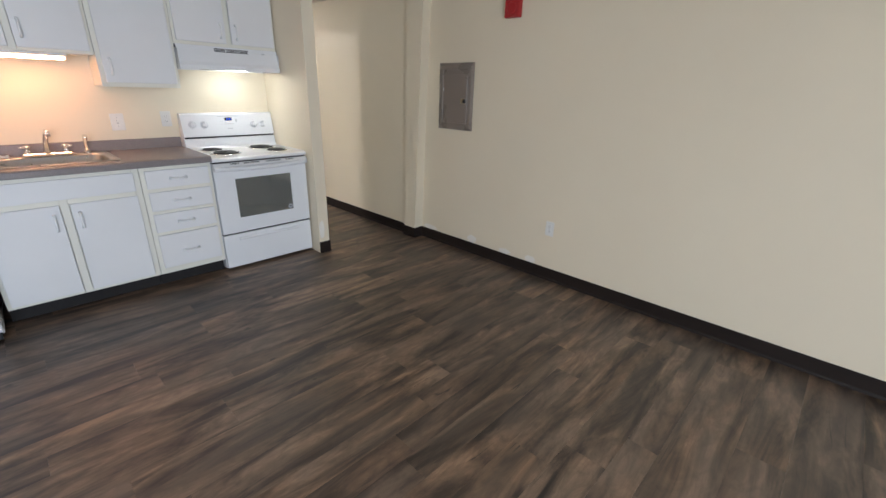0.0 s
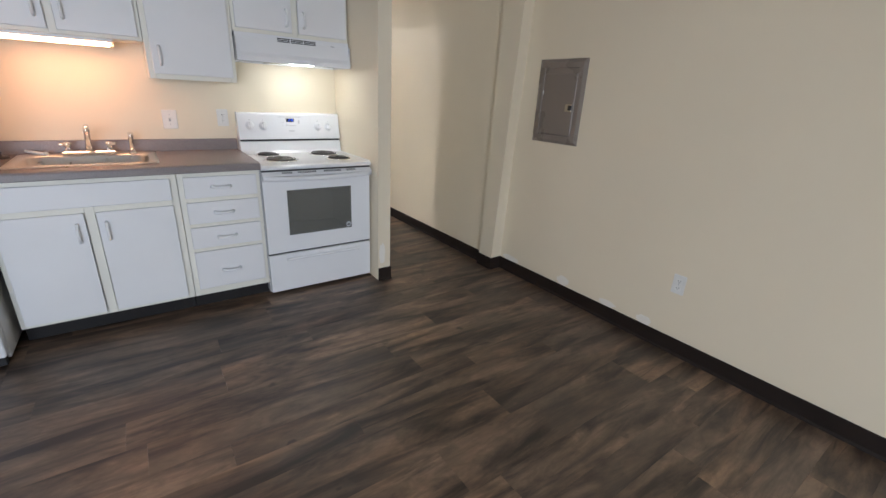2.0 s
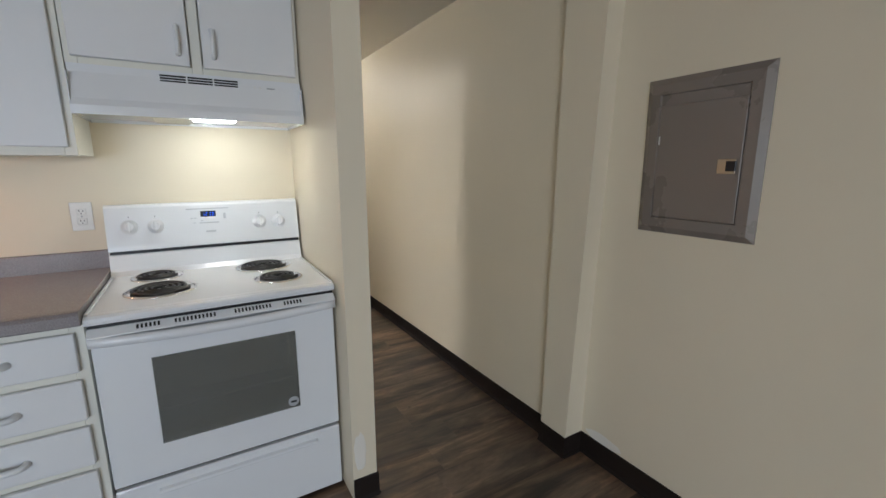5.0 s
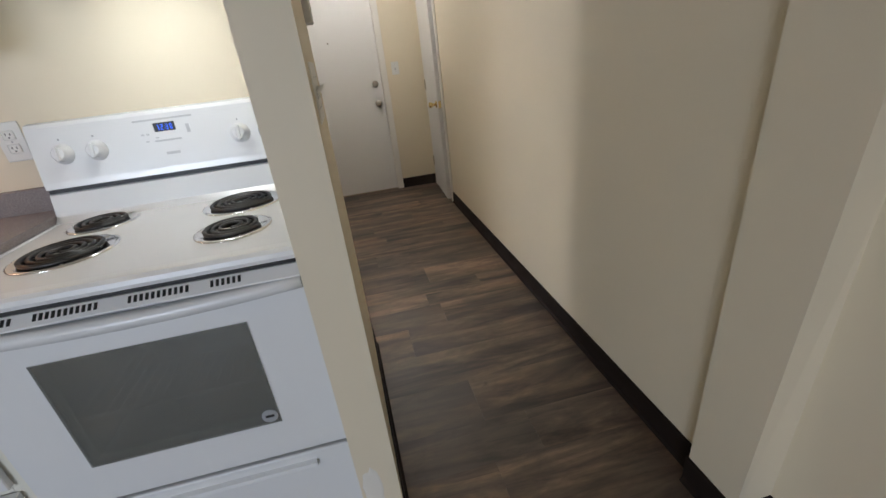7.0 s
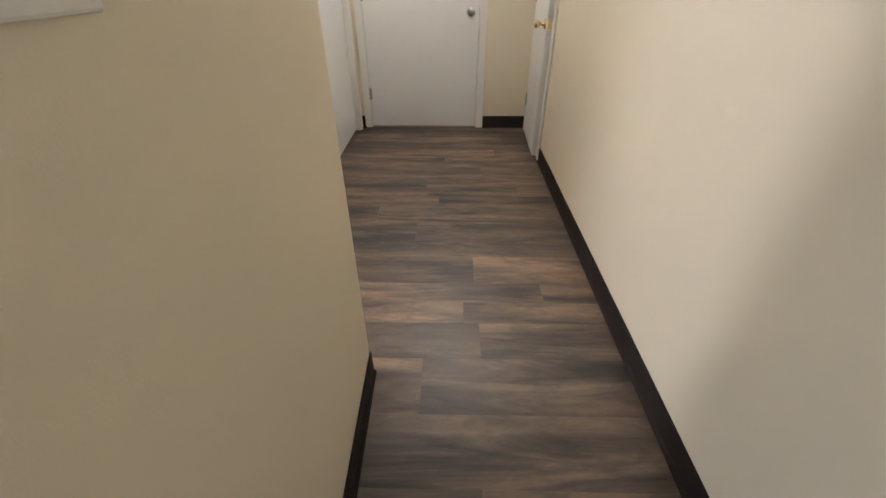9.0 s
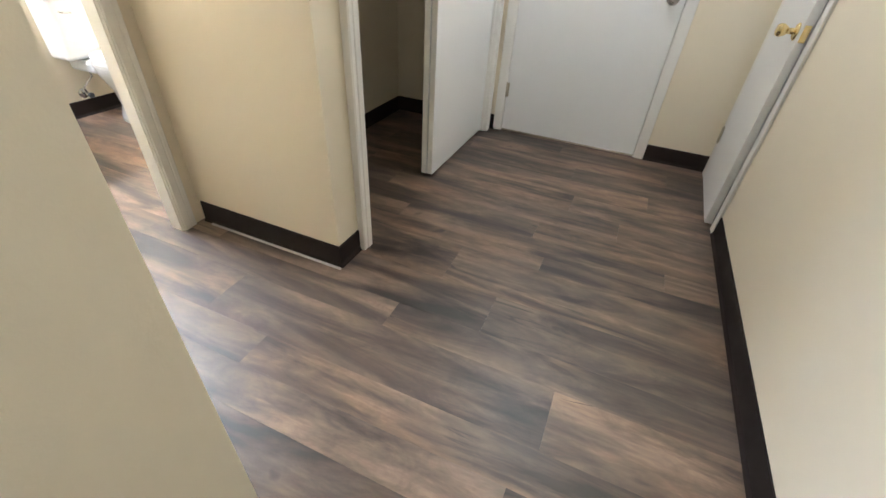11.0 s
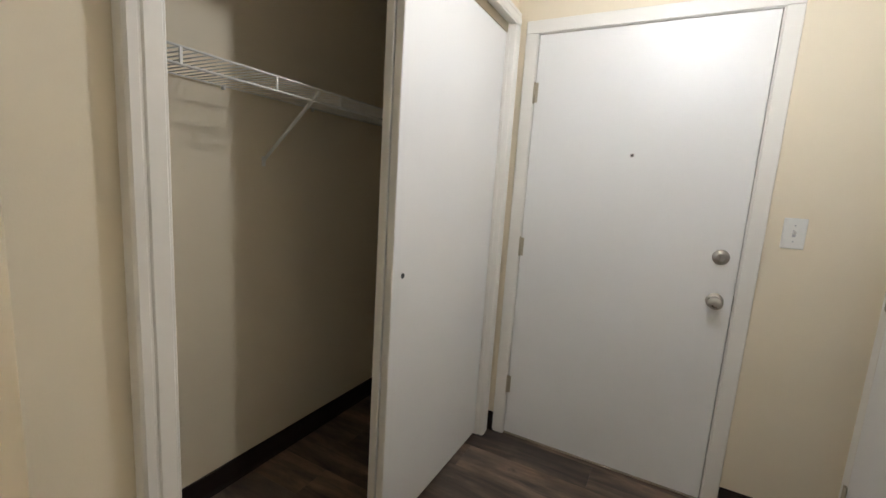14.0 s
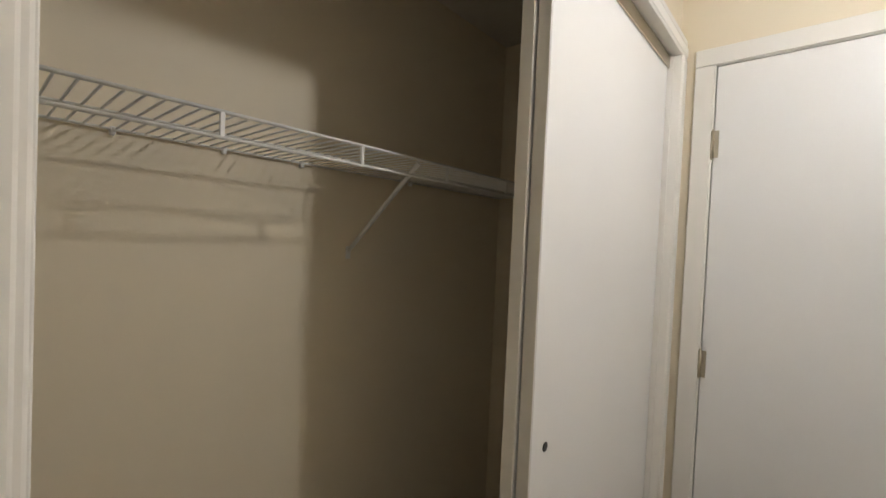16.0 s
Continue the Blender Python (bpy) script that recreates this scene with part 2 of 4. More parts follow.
def tube(bm, points, r, segments=8, caps=True):
    """A round bar along a line of points; r may be one radius or one for each point."""
    pts = [Vector(p) for p in points]
    rs = r if isinstance(r, (list, tuple)) else [r] * len(pts)
    rings, side = [], None
    for i, p in enumerate(pts):
        d = (pts[min(i + 1, len(pts) - 1)] - pts[max(i - 1, 0)]).normalized()
        if side is None:
            side = d.orthogonal().normalized()
        side = (side - d * side.dot(d)).normalized()
        up = d.cross(side)
        rings.append([bm.verts.new(p + (side * math.cos(a) + up * math.sin(a)) * rs[i]) for a in [2 * math.pi * k / segments for k in range(segments)]])
    for a, b in zip(rings, rings[1:]):
        for k in range(segments):
            f = bm.faces.new((a[k], a[(k + 1) % segments], b[(k + 1) % segments], b[k]))
            f.smooth = True
    if caps:
        bm.faces.new(rings[0][::-1])
        bm.faces.new(rings[-1])
    return bm


def lathe(bm, origin, axis, profile, segments=24):
    """A turned shape: profile pairs of (distance along the axis, radius) from origin."""
    o, d = Vector(origin), Vector(axis).normalized()
    s = d.orthogonal().normalized()
    u = d.cross(s)
    rings = []
    for h, r in profile:
        rings.append([bm.verts.new(o + d * h + (s * math.cos(a) + u * math.sin(a)) * max(r, 0.0004)) for a in [2 * math.pi * k / segments for k in range(segments)]])
    fs = []
    for a, b in zip(rings, rings[1:]):
        for k in range(segments):
            f = bm.faces.new((a[k], a[(k + 1) % segments], b[(k + 1) % segments], b[k]))
            f.smooth = True
            fs.append(f)
    fs += [bm.faces.new(rings[0][::-1]), bm.faces.new(rings[-1])]
    bmesh.ops.recalc_face_normals(bm, faces=fs)
    return bm


def mesh_of(name, bm, material):
    me = bpy.data.meshes.new(name)
    bm.to_mesh(me)
    bm.free()
    me.materials.append(material)
    return me


def part(name, bm, material, parent, label=""):
    ob = new(name, mesh_of(name, bm, material))
    ob.parent = parent
    if parent is not None:
        ob.matrix_parent_inverse = parent.matrix_world.inverted()
    return tagged(ob, label) if label else ob


def thing(name, at, label, category, group=""):
    ob = new(name)
    ob.empty_display_size = 0.05
    ob.matrix_world = Matrix.Translation(at)
    return tagged(ob, label, category, group)


def structure(name, bm, material, label, category):
    return tagged(new(name, mesh_of(name, bm, material)), label, category, "", "structure")


# ---- plan: the setting ----
X_KIT, X_ALC, Y_PART0, Y_PART1, X_PART = -3.97, -4.15, 2.148, 2.222, -3.208
Y_LIV, Y_COR, X_ENT = 3.20, 3.128, -6.89
Y_CLO, X_YEL, Y_BACK, Y_BATH = 1.674, -5.072, 0.945, 0.918
X_EAST, Y_SOUTH, Y_BB = 3.30, -2.20, -0.76
SIDE0, SIDE1, CLO0, CLO1, ENT0, ENT1, BA0, BA1 = -6.80, -6.154, -6.80, -5.263, 1.78, 2.705, -4.962, -4.315
DOOR_H = 2.025
Y_PART2 = 2.248       # the hallway face of the partition is a little out of square
X_ALC2 = -4.232      # the alcove side wall leans out of square
WALL_TXT = "smooth cream-painted drywall wall"


def wall(name, *boxes):
    bm = bmesh.new()
    for b in boxes:
        box(bm, *b)
    return structure(name, bm, M_WALL, WALL_TXT, "wall")


wall("wall_north_living", (-2.965, X_EAST + 0.15, Y_LIV, 3.36, 0, H))
# a boxed-in chase that leans and widens a little towards the top
chase = bmesh.new()
low = [chase.verts.new(p) for p in ((-3.140, 3.36, 0), (-3.122, 3.088, 0), (-2.965, 3.088, 0), (-2.965, 3.36, 0))]
top = [chase.verts.new(p) for p in ((-3.140, 3.36, H), (-3.078, 3.088, H), (-2.858, 3.088, H), (-2.895, 3.36, H))]
chase_faces = [chase.faces.new(low), chase.faces.new(top)] + [chase.faces.new((low[k], low[(k + 1) % 4], top[(k + 1) % 4], top[k])) for k in range(4)]
bmesh.ops.recalc_face_normals(chase, faces=chase_faces)
structure("wall_pilaster", chase, M_WALL, "cream-painted boxed pipe chase on the wall", "pilaster")
wall("wall_north_corridor", (SIDE1, -3.110, Y_COR, 3.36, 0, H), (X_ENT - 0.15, SIDE0, Y_COR, 3.36, 0, H), (SIDE0, SIDE1, Y_COR, 3.36, DOOR_H, H))
wall("wall_store_back", (X_ENT - 0.15, -5.7, 3.9, 4.0, 0, H), (-5.80, -5.70, 3.36, 3.9, 0, H), (X_ENT - 0.15, X_ENT, 3.36, 3.9, 0, H))
wall("wall_entry", (X_ENT - 0.15, X_ENT, 0.80, ENT0, 0, H), (X_ENT - 0.15, X_ENT, ENT1, Y_COR, 0, H), (X_ENT - 0.15, X_ENT, ENT0, ENT1, DOOR_H, H), (X_ENT - 0.17, X_ENT - 0.15, ENT0 - 0.1, ENT1 + 0.1, 0, H))
wall("wall_closet_front", (CLO1, X_YEL, 1.57, Y_CLO, 0, H), (X_ENT, CLO0, 1.57, Y_CLO, 0, H), (CLO0, CLO1, 1.57, Y_CLO, 2.055, H))
wall("wall_closet_side", (-5.17, X_YEL, Y_BATH, 1.57, 0, H))
wall("wall_bath_north", (-6.4, -5.17, 0.74, 0.80, 0, H))
wall("wall_closet_back", (X_ENT, -5.17, 0.80, Y_BACK, 0, H))
wall("wall_bath_door", (-5.17, BA0, 0.862, Y_BATH, 0, H), (BA1, X_ALC2, 0.862, Y_BATH, 0, H), (BA0, BA1, 0.862, Y_BATH, DOOR_H, H))
structure("wall_kitchen", prism(bmesh.new(), [(X_KIT, Y_SOUTH), (X_KIT, Y_PART0), (X_ALC - 0.0045, Y_PART0), (X_ALC2, Y_BATH), (X_ALC2, Y_SOUTH)], "z", 0, H), M_WALL, WALL_TXT, "wall")
structure("wall_partition", prism(bmesh.new(), [(X_ALC, Y_PART0), (X_PART, Y_PART0), (X_PART, Y_PART2), (X_ALC, Y_PART1)], "z", 0, H), M_WALL, WALL_TXT, "wall")
wall("wall_bath_back", (-6.4, X_ALC2, Y_BB - 0.12, Y_BB, 0, H))
wall("wall_bath_side", (-6.4, -6.28, Y_BB, 0.80, 0, H))
wall("wall_south", (X_KIT, X_EAST + 0.15, Y_SOUTH - 0.15, Y_SOUTH, 0, H))
WY0, WY1, WZ0, WZ1 = -2.10, 0.40, 0.55, 2.12
wall("wall_east", (X_EAST, X_EAST + 0.15, Y_SOUTH, WY0, 0, H), (X_EAST, X_EAST + 0.15, WY1, Y_LIV, 0, H), (X_EAST, X_EAST + 0.15, WY0, WY1, 0, WZ0), (X_EAST, X_EAST + 0.15, WY0, WY1, WZ1, H))
structure("ceiling", boxed(-7.1, X_EAST + 0.15, Y_SOUTH - 0.15, 4.0, H, H + 0.12), M_CEIL, "off-white textured painted ceiling", "ceiling")
structure("ground", boxed(-60, 60, -60, 60, -0.6, -0.5), paint("grass_ground", (0.07, 0.10, 0.04), 0.9, 0.2, 20, 0.4, 0.5), "grassy ground outside the building", "ground")


def window(name):
    w = structure(name, boxed(X_EAST + 0.05, X_EAST + 0.10, WY0, WY1, WZ0, WZ0 + 0.05, 0.004), M_TRIM, "white-framed living room window", "window")
    for y0, y1 in ((WY0, WY0 + 0.05), ((WY0 + WY1) / 2 - 0.025, (WY0 + WY1) / 2 + 0.025), (WY1 - 0.05, WY1)):
        part("window_frame", boxed(X_EAST + 0.05, X_EAST + 0.10, y0, y1, WZ0 + 0.05, WZ1 - 0.05, 0.004), M_TRIM, w)
    part("window_frame", boxed(X_EAST + 0.05, X_EAST + 0.10, WY0, WY1, WZ1 - 0.05, WZ1, 0.004), M_TRIM, w)
    part("window_sill", boxed(X_EAST - 0.03, X_EAST + 0.05, WY0 - 0.03, WY1 + 0.03, WZ0 - 0.02, WZ0, 0.005), M_TRIM, w)


window("window_1")


def baseboard(axis, line, a, b, out, height=0.10, name="baseboard"):
    """Vinyl cove base along an axis from a to b, on the wall face at line, standing out in the direction out (+1 or -1)."""
    prof = [(0.0, 0.0), (0.015, 0.0), (0.011, 0.006), (0.0065, 0.016), (0.0055, height - 0.004), (0.003, height), (0.0, height)]
    pairs = [(line + out * (p[0] + 0.0005), p[1] + 0.0005) for p in prof]
    bm = prism(bmesh.new(), pairs, axis, a, b)
    return structure(name, bm, M_BASE, "dark brown vinyl cove baseboard", "baseboard")


baseboard("x", Y_LIV, -2.965, X_EAST, -1)
baseboard("y", -2.965, 3.088 - 0.008, Y_LIV, 1)
baseboard("x", 3.088, -3.126, -2.957, -1)
baseboard("x", Y_COR, -6.101, -3.124, -1)
baseboard("y", X_ENT, 2.757, Y_COR, 1)
baseboard("y", X_ENT, Y_CLO, 1.732, 1)
baseboard("x", Y_CLO, -5.206, X_YEL + 0.008, 1)
baseboard("y", X_YEL, 0.938, Y_CLO, 1)
bb = baseboard("y", 0.0, 0.0, 1.29, -1)
bb.matrix_world = pose(X_ALC, Y_PART1, 0, 0, 0, 180 - 3.61) @ Matrix.Scale(-1, 4, (1, 0, 0))
bb = baseboard("x", 0.0, -0.008, X_PART - X_ALC + 0.008, 1)
bb.matrix_world = pose(X_ALC, Y_PART1, 0, 0, 0, math.degrees(math.atan2(Y_PART2 - Y_PART1, X_PART - X_ALC)))
baseboard("y", X_PART, Y_PART0, Y_PART2 + 0.006, 1)
baseboard("x", Y_BACK, X_ENT, -5.17, 1)
baseboard("y", X_ENT, Y_BACK, 1.57, 1)
baseboard("y", -5.17, Y_BACK, 1.57, -1)
baseboard("x", Y_BB, -6.28, -5.245, 1)
baseboard("y", -6.28, Y_BB, 0.80, 1)
baseboard("x", Y_SOUTH, X_KIT, X_EAST, 1)
baseboard("y", X_EAST, Y_SOUTH, Y_LIV, -1)
baseboard("y", X_KIT, Y_SOUTH, -0.66, 1)
structure("caulk_trim", prism(bmesh.new(), [(X_YEL + 0.0165, 0.0008), (X_YEL + 0.024, 0.0008), (X_YEL + 0.0165, 0.008)], "y", 0.99, Y_CLO + 0.012), M_CAULK, "strip of white caulk along a baseboard", "trim")


# casings: flat-backed boards with a stepped, eased face
def casing(name, axis, line, out, a0, a1, top, width=0.058, deep=0.016, mat=None, flat=False):
    """Trim on three sides of an opening a0..a1 along an axis, on the wall face at line."""
    bm = bmesh.new()

    def board(u0, u1, z0, z1, inner_low):
        for (p0, p1, d) in (((0.0, 1.0, deep * 0.8),) if flat else ((0.0, 1.0, deep - 0.0035), (0.10, 0.60, deep), (0.66, 0.96, deep - 0.0013))):
            if z1 - z0 > u1 - u0:
                a, b = (u0 + (u1 - u0) * p0, u0 + (u1 - u0) * p1) if inner_low else (u1 - (u1 - u0) * p1, u1 - (u1 - u0) * p0)
                za, zb = z0 + p0 * 0.005, z1 - p0 * 0.005
            else:
                a, b, za, zb = u0 + p0 * 0.02, u1 - p0 * 0.02, z0 + (z1 - z0) * p0, z0 + (z1 - z0) * p1
            if axis == "x":
                box(bm, a, b, line, line + out * d, za, zb, 0.0025, 1)
            else:
                box(bm, line, line + out * d, a, b, za, zb, 0.0025, 1)
    board(a0 - width, a0, 0.0, top, False)
    board(a1, a1 + width, 0.0, top, True)
    board(a0 - width, a1 + width, top + 0.0005, top + width, True)
    return structure(name, bm, mat or M_TRIM, "white painted wooden door casing", "trim")


def jamb(name, axis, a0, a1, l0, l1, top, t=0.012):
    """Lining of an opening through a wall from l0 to l1."""
    bm = bmesh.new()
    for u0, u1, z0, z1 in ((a0, a0 + t, 0, top), (a1 - t, a1, 0, top), (a0, a1, top - t, top)):
        if axis == "x":
            box(bm, u0, u1, l0, l1, z0, z1, 0.001, 1)
        else:
            box(bm, l0, l1, u0, u1, z0, z1, 0.001, 1)
    return structure(name, bm, M_TRIM, "white painted door lining", "trim")


casing("entry_casing_trim", "y", X_ENT, 1, ENT0 + 0.004, ENT1 - 0.004, DOOR_H - 0.006, 0.058, 0.014, flat=True)
jamb("entry_jamb_trim", "y", ENT0, ENT1, X_ENT - 0.11, X_ENT + 0.004, DOOR_H, 0.008)
casing("closet_casing_trim", "x", Y_CLO, 1, CLO0 + 0.004, CLO1 - 0.004, 2.045, 0.062, 0.034)
jamb("closet_jamb_trim", "x", CLO0, CLO1, 1.57, Y_CLO + 0.004, 2.055, 0.008)
casing("bath_casing_trim", "x", Y_BATH, 1, BA0 + 0.004, BA1 - 0.004, DOOR_H - 0.006, 0.066)
jamb("bath_jamb_trim", "x", BA0, BA1, 0.858, Y_BATH + 0.004, DOOR_H, 0.008)
casing("store_casing_trim", "x", Y_COR, -1, SIDE0 + 0.004, SIDE1 - 0.004, DOOR_H - 0.006, 0.056, flat=True)
jamb("store_jamb_trim", "x", SIDE0, SIDE1, Y_COR - 0.004, 3.36, DOOR_H, 0.012)


# ---- doors ----
def hinge(parent, at, axis_out, height=0.09):
    """A butt hinge: knuckle barrel and leaf."""
    x, y, z = at
    bm = bmesh.new()
    tube(bm, [(x, y, z - height / 2), (x, y, z + height / 2)], 0.006, 10)
    for k in (-1, 1):
        tube(bm, [(x, y, z + k * height / 2), (x, y, z + k * (height / 2 + 0.006))], [0.0045, 0.002], 8)
    ax, ay = axis_out
    box(bm, x - (0.018 if ay else 0.001), x + (0.018 if ay else 0.001), y - (0.018 if ax else 0.001), y + (0.018 if ax else 0.001), z - height / 2, z + height / 2)
    return part("hinge", bm, M_HINGE, parent, "tarnished metal hinge")


def round_knob(parent, at, axis, material, label, r=0.027, neck=0.045):
    bm = bmesh.new()
    lathe(bm, at, axis, [(0, 0.032), (0.004, 0.032), (0.009, 0.026), (0.012, 0.012), (neck * 0.6, 0.011), (neck * 0.75, r * 0.75), (neck, r), (neck + 0.012, r * 0.98), (neck + 0.020, r * 0.72), (neck + 0.022, r * 0.3)], 28)
    return part("door_knob", bm, material, parent, label)


def entry_door():
    x = X_ENT + 0.001
    d = structure("door_1", boxed(x - 0.042, x, ENT0 + 0.011, ENT1 - 0.011, 0.014, DOOR_H - 0.011, 0.002, 1), M_DOOR, "closed flat white steel entry door", "door")
    for z in (0.285, 1.018, 1.755):
        hinge(d, (x + 0.005, ENT0 + 0.008, z), (1, 0))
    round_knob(d, (x, 2.632, 0.897), (1, 0, 0), M_NICKEL, "round satin nickel door knob")
    bolt = part("deadbolt", lathe(bmesh.new(), (x, 2.630, 1.079), (1, 0, 0), [(0, 0.031), (0.006, 0.031), (0.014, 0.027), (0.016, 0.017), (0.018, 0.016)], 28), M_NICKEL, d, "round satin nickel deadbolt")
    part("thumb_turn", boxed(x + 0.016, x + 0.032, 2.626, 2.634, 1.063, 1.095, 0.002), M_NICKEL, bolt)
    peep = part("peephole", lathe(bmesh.new(), (x, 2.250, 1.475), (1, 0, 0), [(0, 0.0085), (0.003, 0.0085), (0.004, 0.006)], 16), M_NICKEL, d, "small nickel peephole")
    part("lens", lathe(bmesh.new(), (x + 0.003, 2.250, 1.475), (1, 0, 0), [(0, 0.005), (0.002, 0.004)], 12), M_BLACK, peep)
    part("latch_plate", boxed(x - 0.02, x + 0.003, ENT1 - 0.0105, ENT1 - 0.008, 0.865, 0.925), M_NICKEL, d, "nickel latch plate")
    structure("threshold_trim", boxed(X_ENT - 0.10, X_ENT + 0.004, ENT0 + 0.008, ENT1 - 0.008, 0.0045, 0.012, 0.002, 1), metal("aluminium_threshold", (0.42, 0.36, 0.28), 0.4), "dull metal entry door threshold", "threshold")


entry_door()


def store_door():
    """Door of the side store, hinged at its far edge and standing ajar."""
    w = 0.602
    d = tagged(new("door_2", mesh_of("door_2", boxed(0, w, 0, 0.035, 0.012, DOOR_H - 0.018, 0.002, 1), M_DOOR)), "flat white interior door standing ajar", "door", "", "structure")
    d.matrix_world = pose(SIDE0 + 0.014, Y_COR - 0.016, 0, 0, 0, -2.5)
    for z in (0.27, 1.02, 1.80):
        h = hinge(None, (0, 0, 0), (0, 1))
        h.parent = d
        h.matrix_parent_inverse = Matrix.Identity(4)
        h.matrix_basis = pose(-0.002, -0.006, z)
    k = round_knob(None, (0, 0, 0), (0, -1, 0), M_BRASS, "polished brass door knob", 0.024, 0.05)
    k.parent = d
    k.matrix_parent_inverse = Matrix.Identity(4)
    k.matrix_basis = pose(w - 0.058, 0, 0.875)
    p = part("latch_plate", boxed(w - 0.0005, w + 0.001, 0.006, 0.029, 0.845, 0.905), M_BRASS, None, "brass latch plate")
    p.parent = d
    p.matrix_parent_inverse = Matrix.Identity(4)


store_door()


def sliding_door(x0, x1, y0, y1, label):
    bm = boxed(x0, x1, y0, y1, 0.014, 2.022, 0.0015, 1)
    d = structure("closet_door", bm, M_DOOR, label, "sliding door")
    part("edge_strip", boxed(x1 - 0.0005, x1 + 0.002, y0 + 0.0015, y1 - 0.0015, 0.016, 2.02, 0.0005, 1), M_TRIM, d, "cream painted door edge")
    return d


front = sliding_door(CLO0 + 0.012, -5.972, 1.632, 1.662, "flat white sliding closet door, pushed aside")
part("finger_pull", lathe(bmesh.new(), (-6.028, 1.6625, 0.985), (0, 1, 0), [(0, 0.010), (0.0012, 0.010), (0.0014, 0.007)], 20), M_BLACK, front, "small dark finger pull hole")
sliding_door(CLO0 + 0.012, -5.968, 1.597, 1.628, "flat white sliding closet door behind another")
track = bmesh.new()
for y0, y1, z0, z1 in ((1.585, 1.668, 2.038, 2.045), (1.664, 1.668, 2.005, 2.038), (1.626, 1.630, 2.022, 2.038), (1.585, 1.589, 2.010, 2.038)):
    box(track, CLO0 + 0.011, CLO1 - 0.011, y0, y1, z0, z1)
structure("closet_track_trim", track, M_HINGE, "dull metal sliding door track", "trim")


# ---- closet: wire shelf ----
def wire_shelf():
    x0, x1, yf, yb, zt, zb = X_ENT + 0.004, -5.174, 1.285, Y_BACK + 0.012, 1.602, 1.558
    s = thing("wire_shelf", (-6.0, yb, zt), "white vinyl-coated wire closet shelf with hanging lip", "shelf")
    for y, z, r in ((yf, zt, 0.0036), (yf, zb, 0.0036), (yb, zt - 0.004, 0.003), ((yf + yb) / 2, zt - 0.004, 0.003)):
        part("rail", tube(bmesh.new(), [(x0, y, z), (x1, y, z)], r, 8), M_WIRE, s)
    n = 66
    first = None
    for i in range(n):
        x = x0 + 0.012 + (x1 - x0 - 0.024) * i / (n - 1)
        if first is None:
            first = tube(bmesh.new(), [(0, yb, zt - 0.002), (0, yf, zt - 0.002)], 0.0023, 6)
            first = mesh_of("wire", first, M_WIRE)
        w = new("wire", first)
        w.parent, w.matrix_parent_inverse = s, s.matrix_world.inverted()
        w.location = (x, 0, 0)
    for x in (-6.42, -6.12, -5.827, -5.529, -5.235):
        part("lip_post", boxed(x - 0.004, x + 0.004, yf - 0.003, yf + 0.003, zb, zt, 0.0008, 1), M_WIRE, s)
    for x in (-6.30, -5.87, -5.66, -5.44):
        part("wall_clip", boxed(x - 0.005, x + 0.005, Y_BACK, yb + 0.004, zt - 0.016, zt + 0.002, 0.002, 1), M_WIRE, s)
    br = bmesh.new()
    tube(br, [(-6.012, yf - 0.004, zt - 0.008), (-6.045, Y_BACK + 0.006, 1.352)], 0.0065, 8)
    box(br, -6.053, -6.037, Y_BACK, Y_BACK + 0.004, 1.325, 1.365)
    part("support_brace", br, M_WIRE, s, "white diagonal support brace")


wire_shelf()


# ---- kitchen ----
XF = -3.335          # cabinet face frames
HANDLE_PTS = [(0.0, -0.048, 0), (0.012, -0.046, 0), (0.024, -0.036, 0), (0.028, -0.02, 0), (0.029, 0.0, 0), (0.028, 0.02, 0), (0.024, 0.036, 0), (0.012, 0.046, 0), (0.0, 0.048, 0)]


def pull(parent, x, y, z, upright=False):
    """A white bowed plastic pull on a front that faces +x."""
    bm = bmesh.new()
    pts = [(x + p[0], y + (0 if upright else p[1]), z + (p[1] if upright else 0)) for p in HANDLE_PTS]
    k = 0.78 if upright else 1.0
    tube(bm, pts, [k * r for r in (0.0115, 0.011, 0.0095, 0.009, 0.009, 0.009, 0.0095, 0.011, 0.0115)], 10)
    return part("handle", bm, M_HANDLE, parent, "white bowed plastic handle")


def slab(parent, name, y0, y1, z0, z1, x=XF, thick=0.019):
    return part(name, boxed(x + 0.001, x + thick, y0, y1, z0, z1, 0.0025, 1), M_CAB, parent)


def base_unit(name, y0, y1, label):
    c = thing(name, ((X_KIT + XF) / 2, (y0 + y1) / 2, 0.0), label, "cabinet", "kitchen base cabinets")
    part("body", boxed(X_KIT + 0.004, XF - 0.019, y0 + 0.001, y1 - 0.001, 0.105, 0.888), M_FRAME, c)
    part("toe_kick", boxed(X_KIT + 0.004, XF - 0.065, y0 + 0.001, y1 - 0.001, 0.006, 0.104), M_KICK, c, "black recessed toe kick")
    return c


def face_frame(c, y0, y1, z0, z1, mids=(), rails=(), w=0.042, x=XF):
    """Face frame boards: stiles full height, rails between them."""
    sides = [(y0, y0 + w)] + [(m - w / 2, m + w / 2) for m in mids] + [(y1 - w, y1)]
    for a, b in sides:
        part("stile", boxed(x - 0.019, x, a + 0.0005, b - 0.0005, z0, z1, 0.0012, 1), M_FRAME, c)
    for a, b in rails:
        for (l, r) in zip(sides, sides[1:]):
            part("rail", boxed(x - 0.019, x - 0.0004, l[1], r[0], a, b, 0.001, 1), M_FRAME, c)


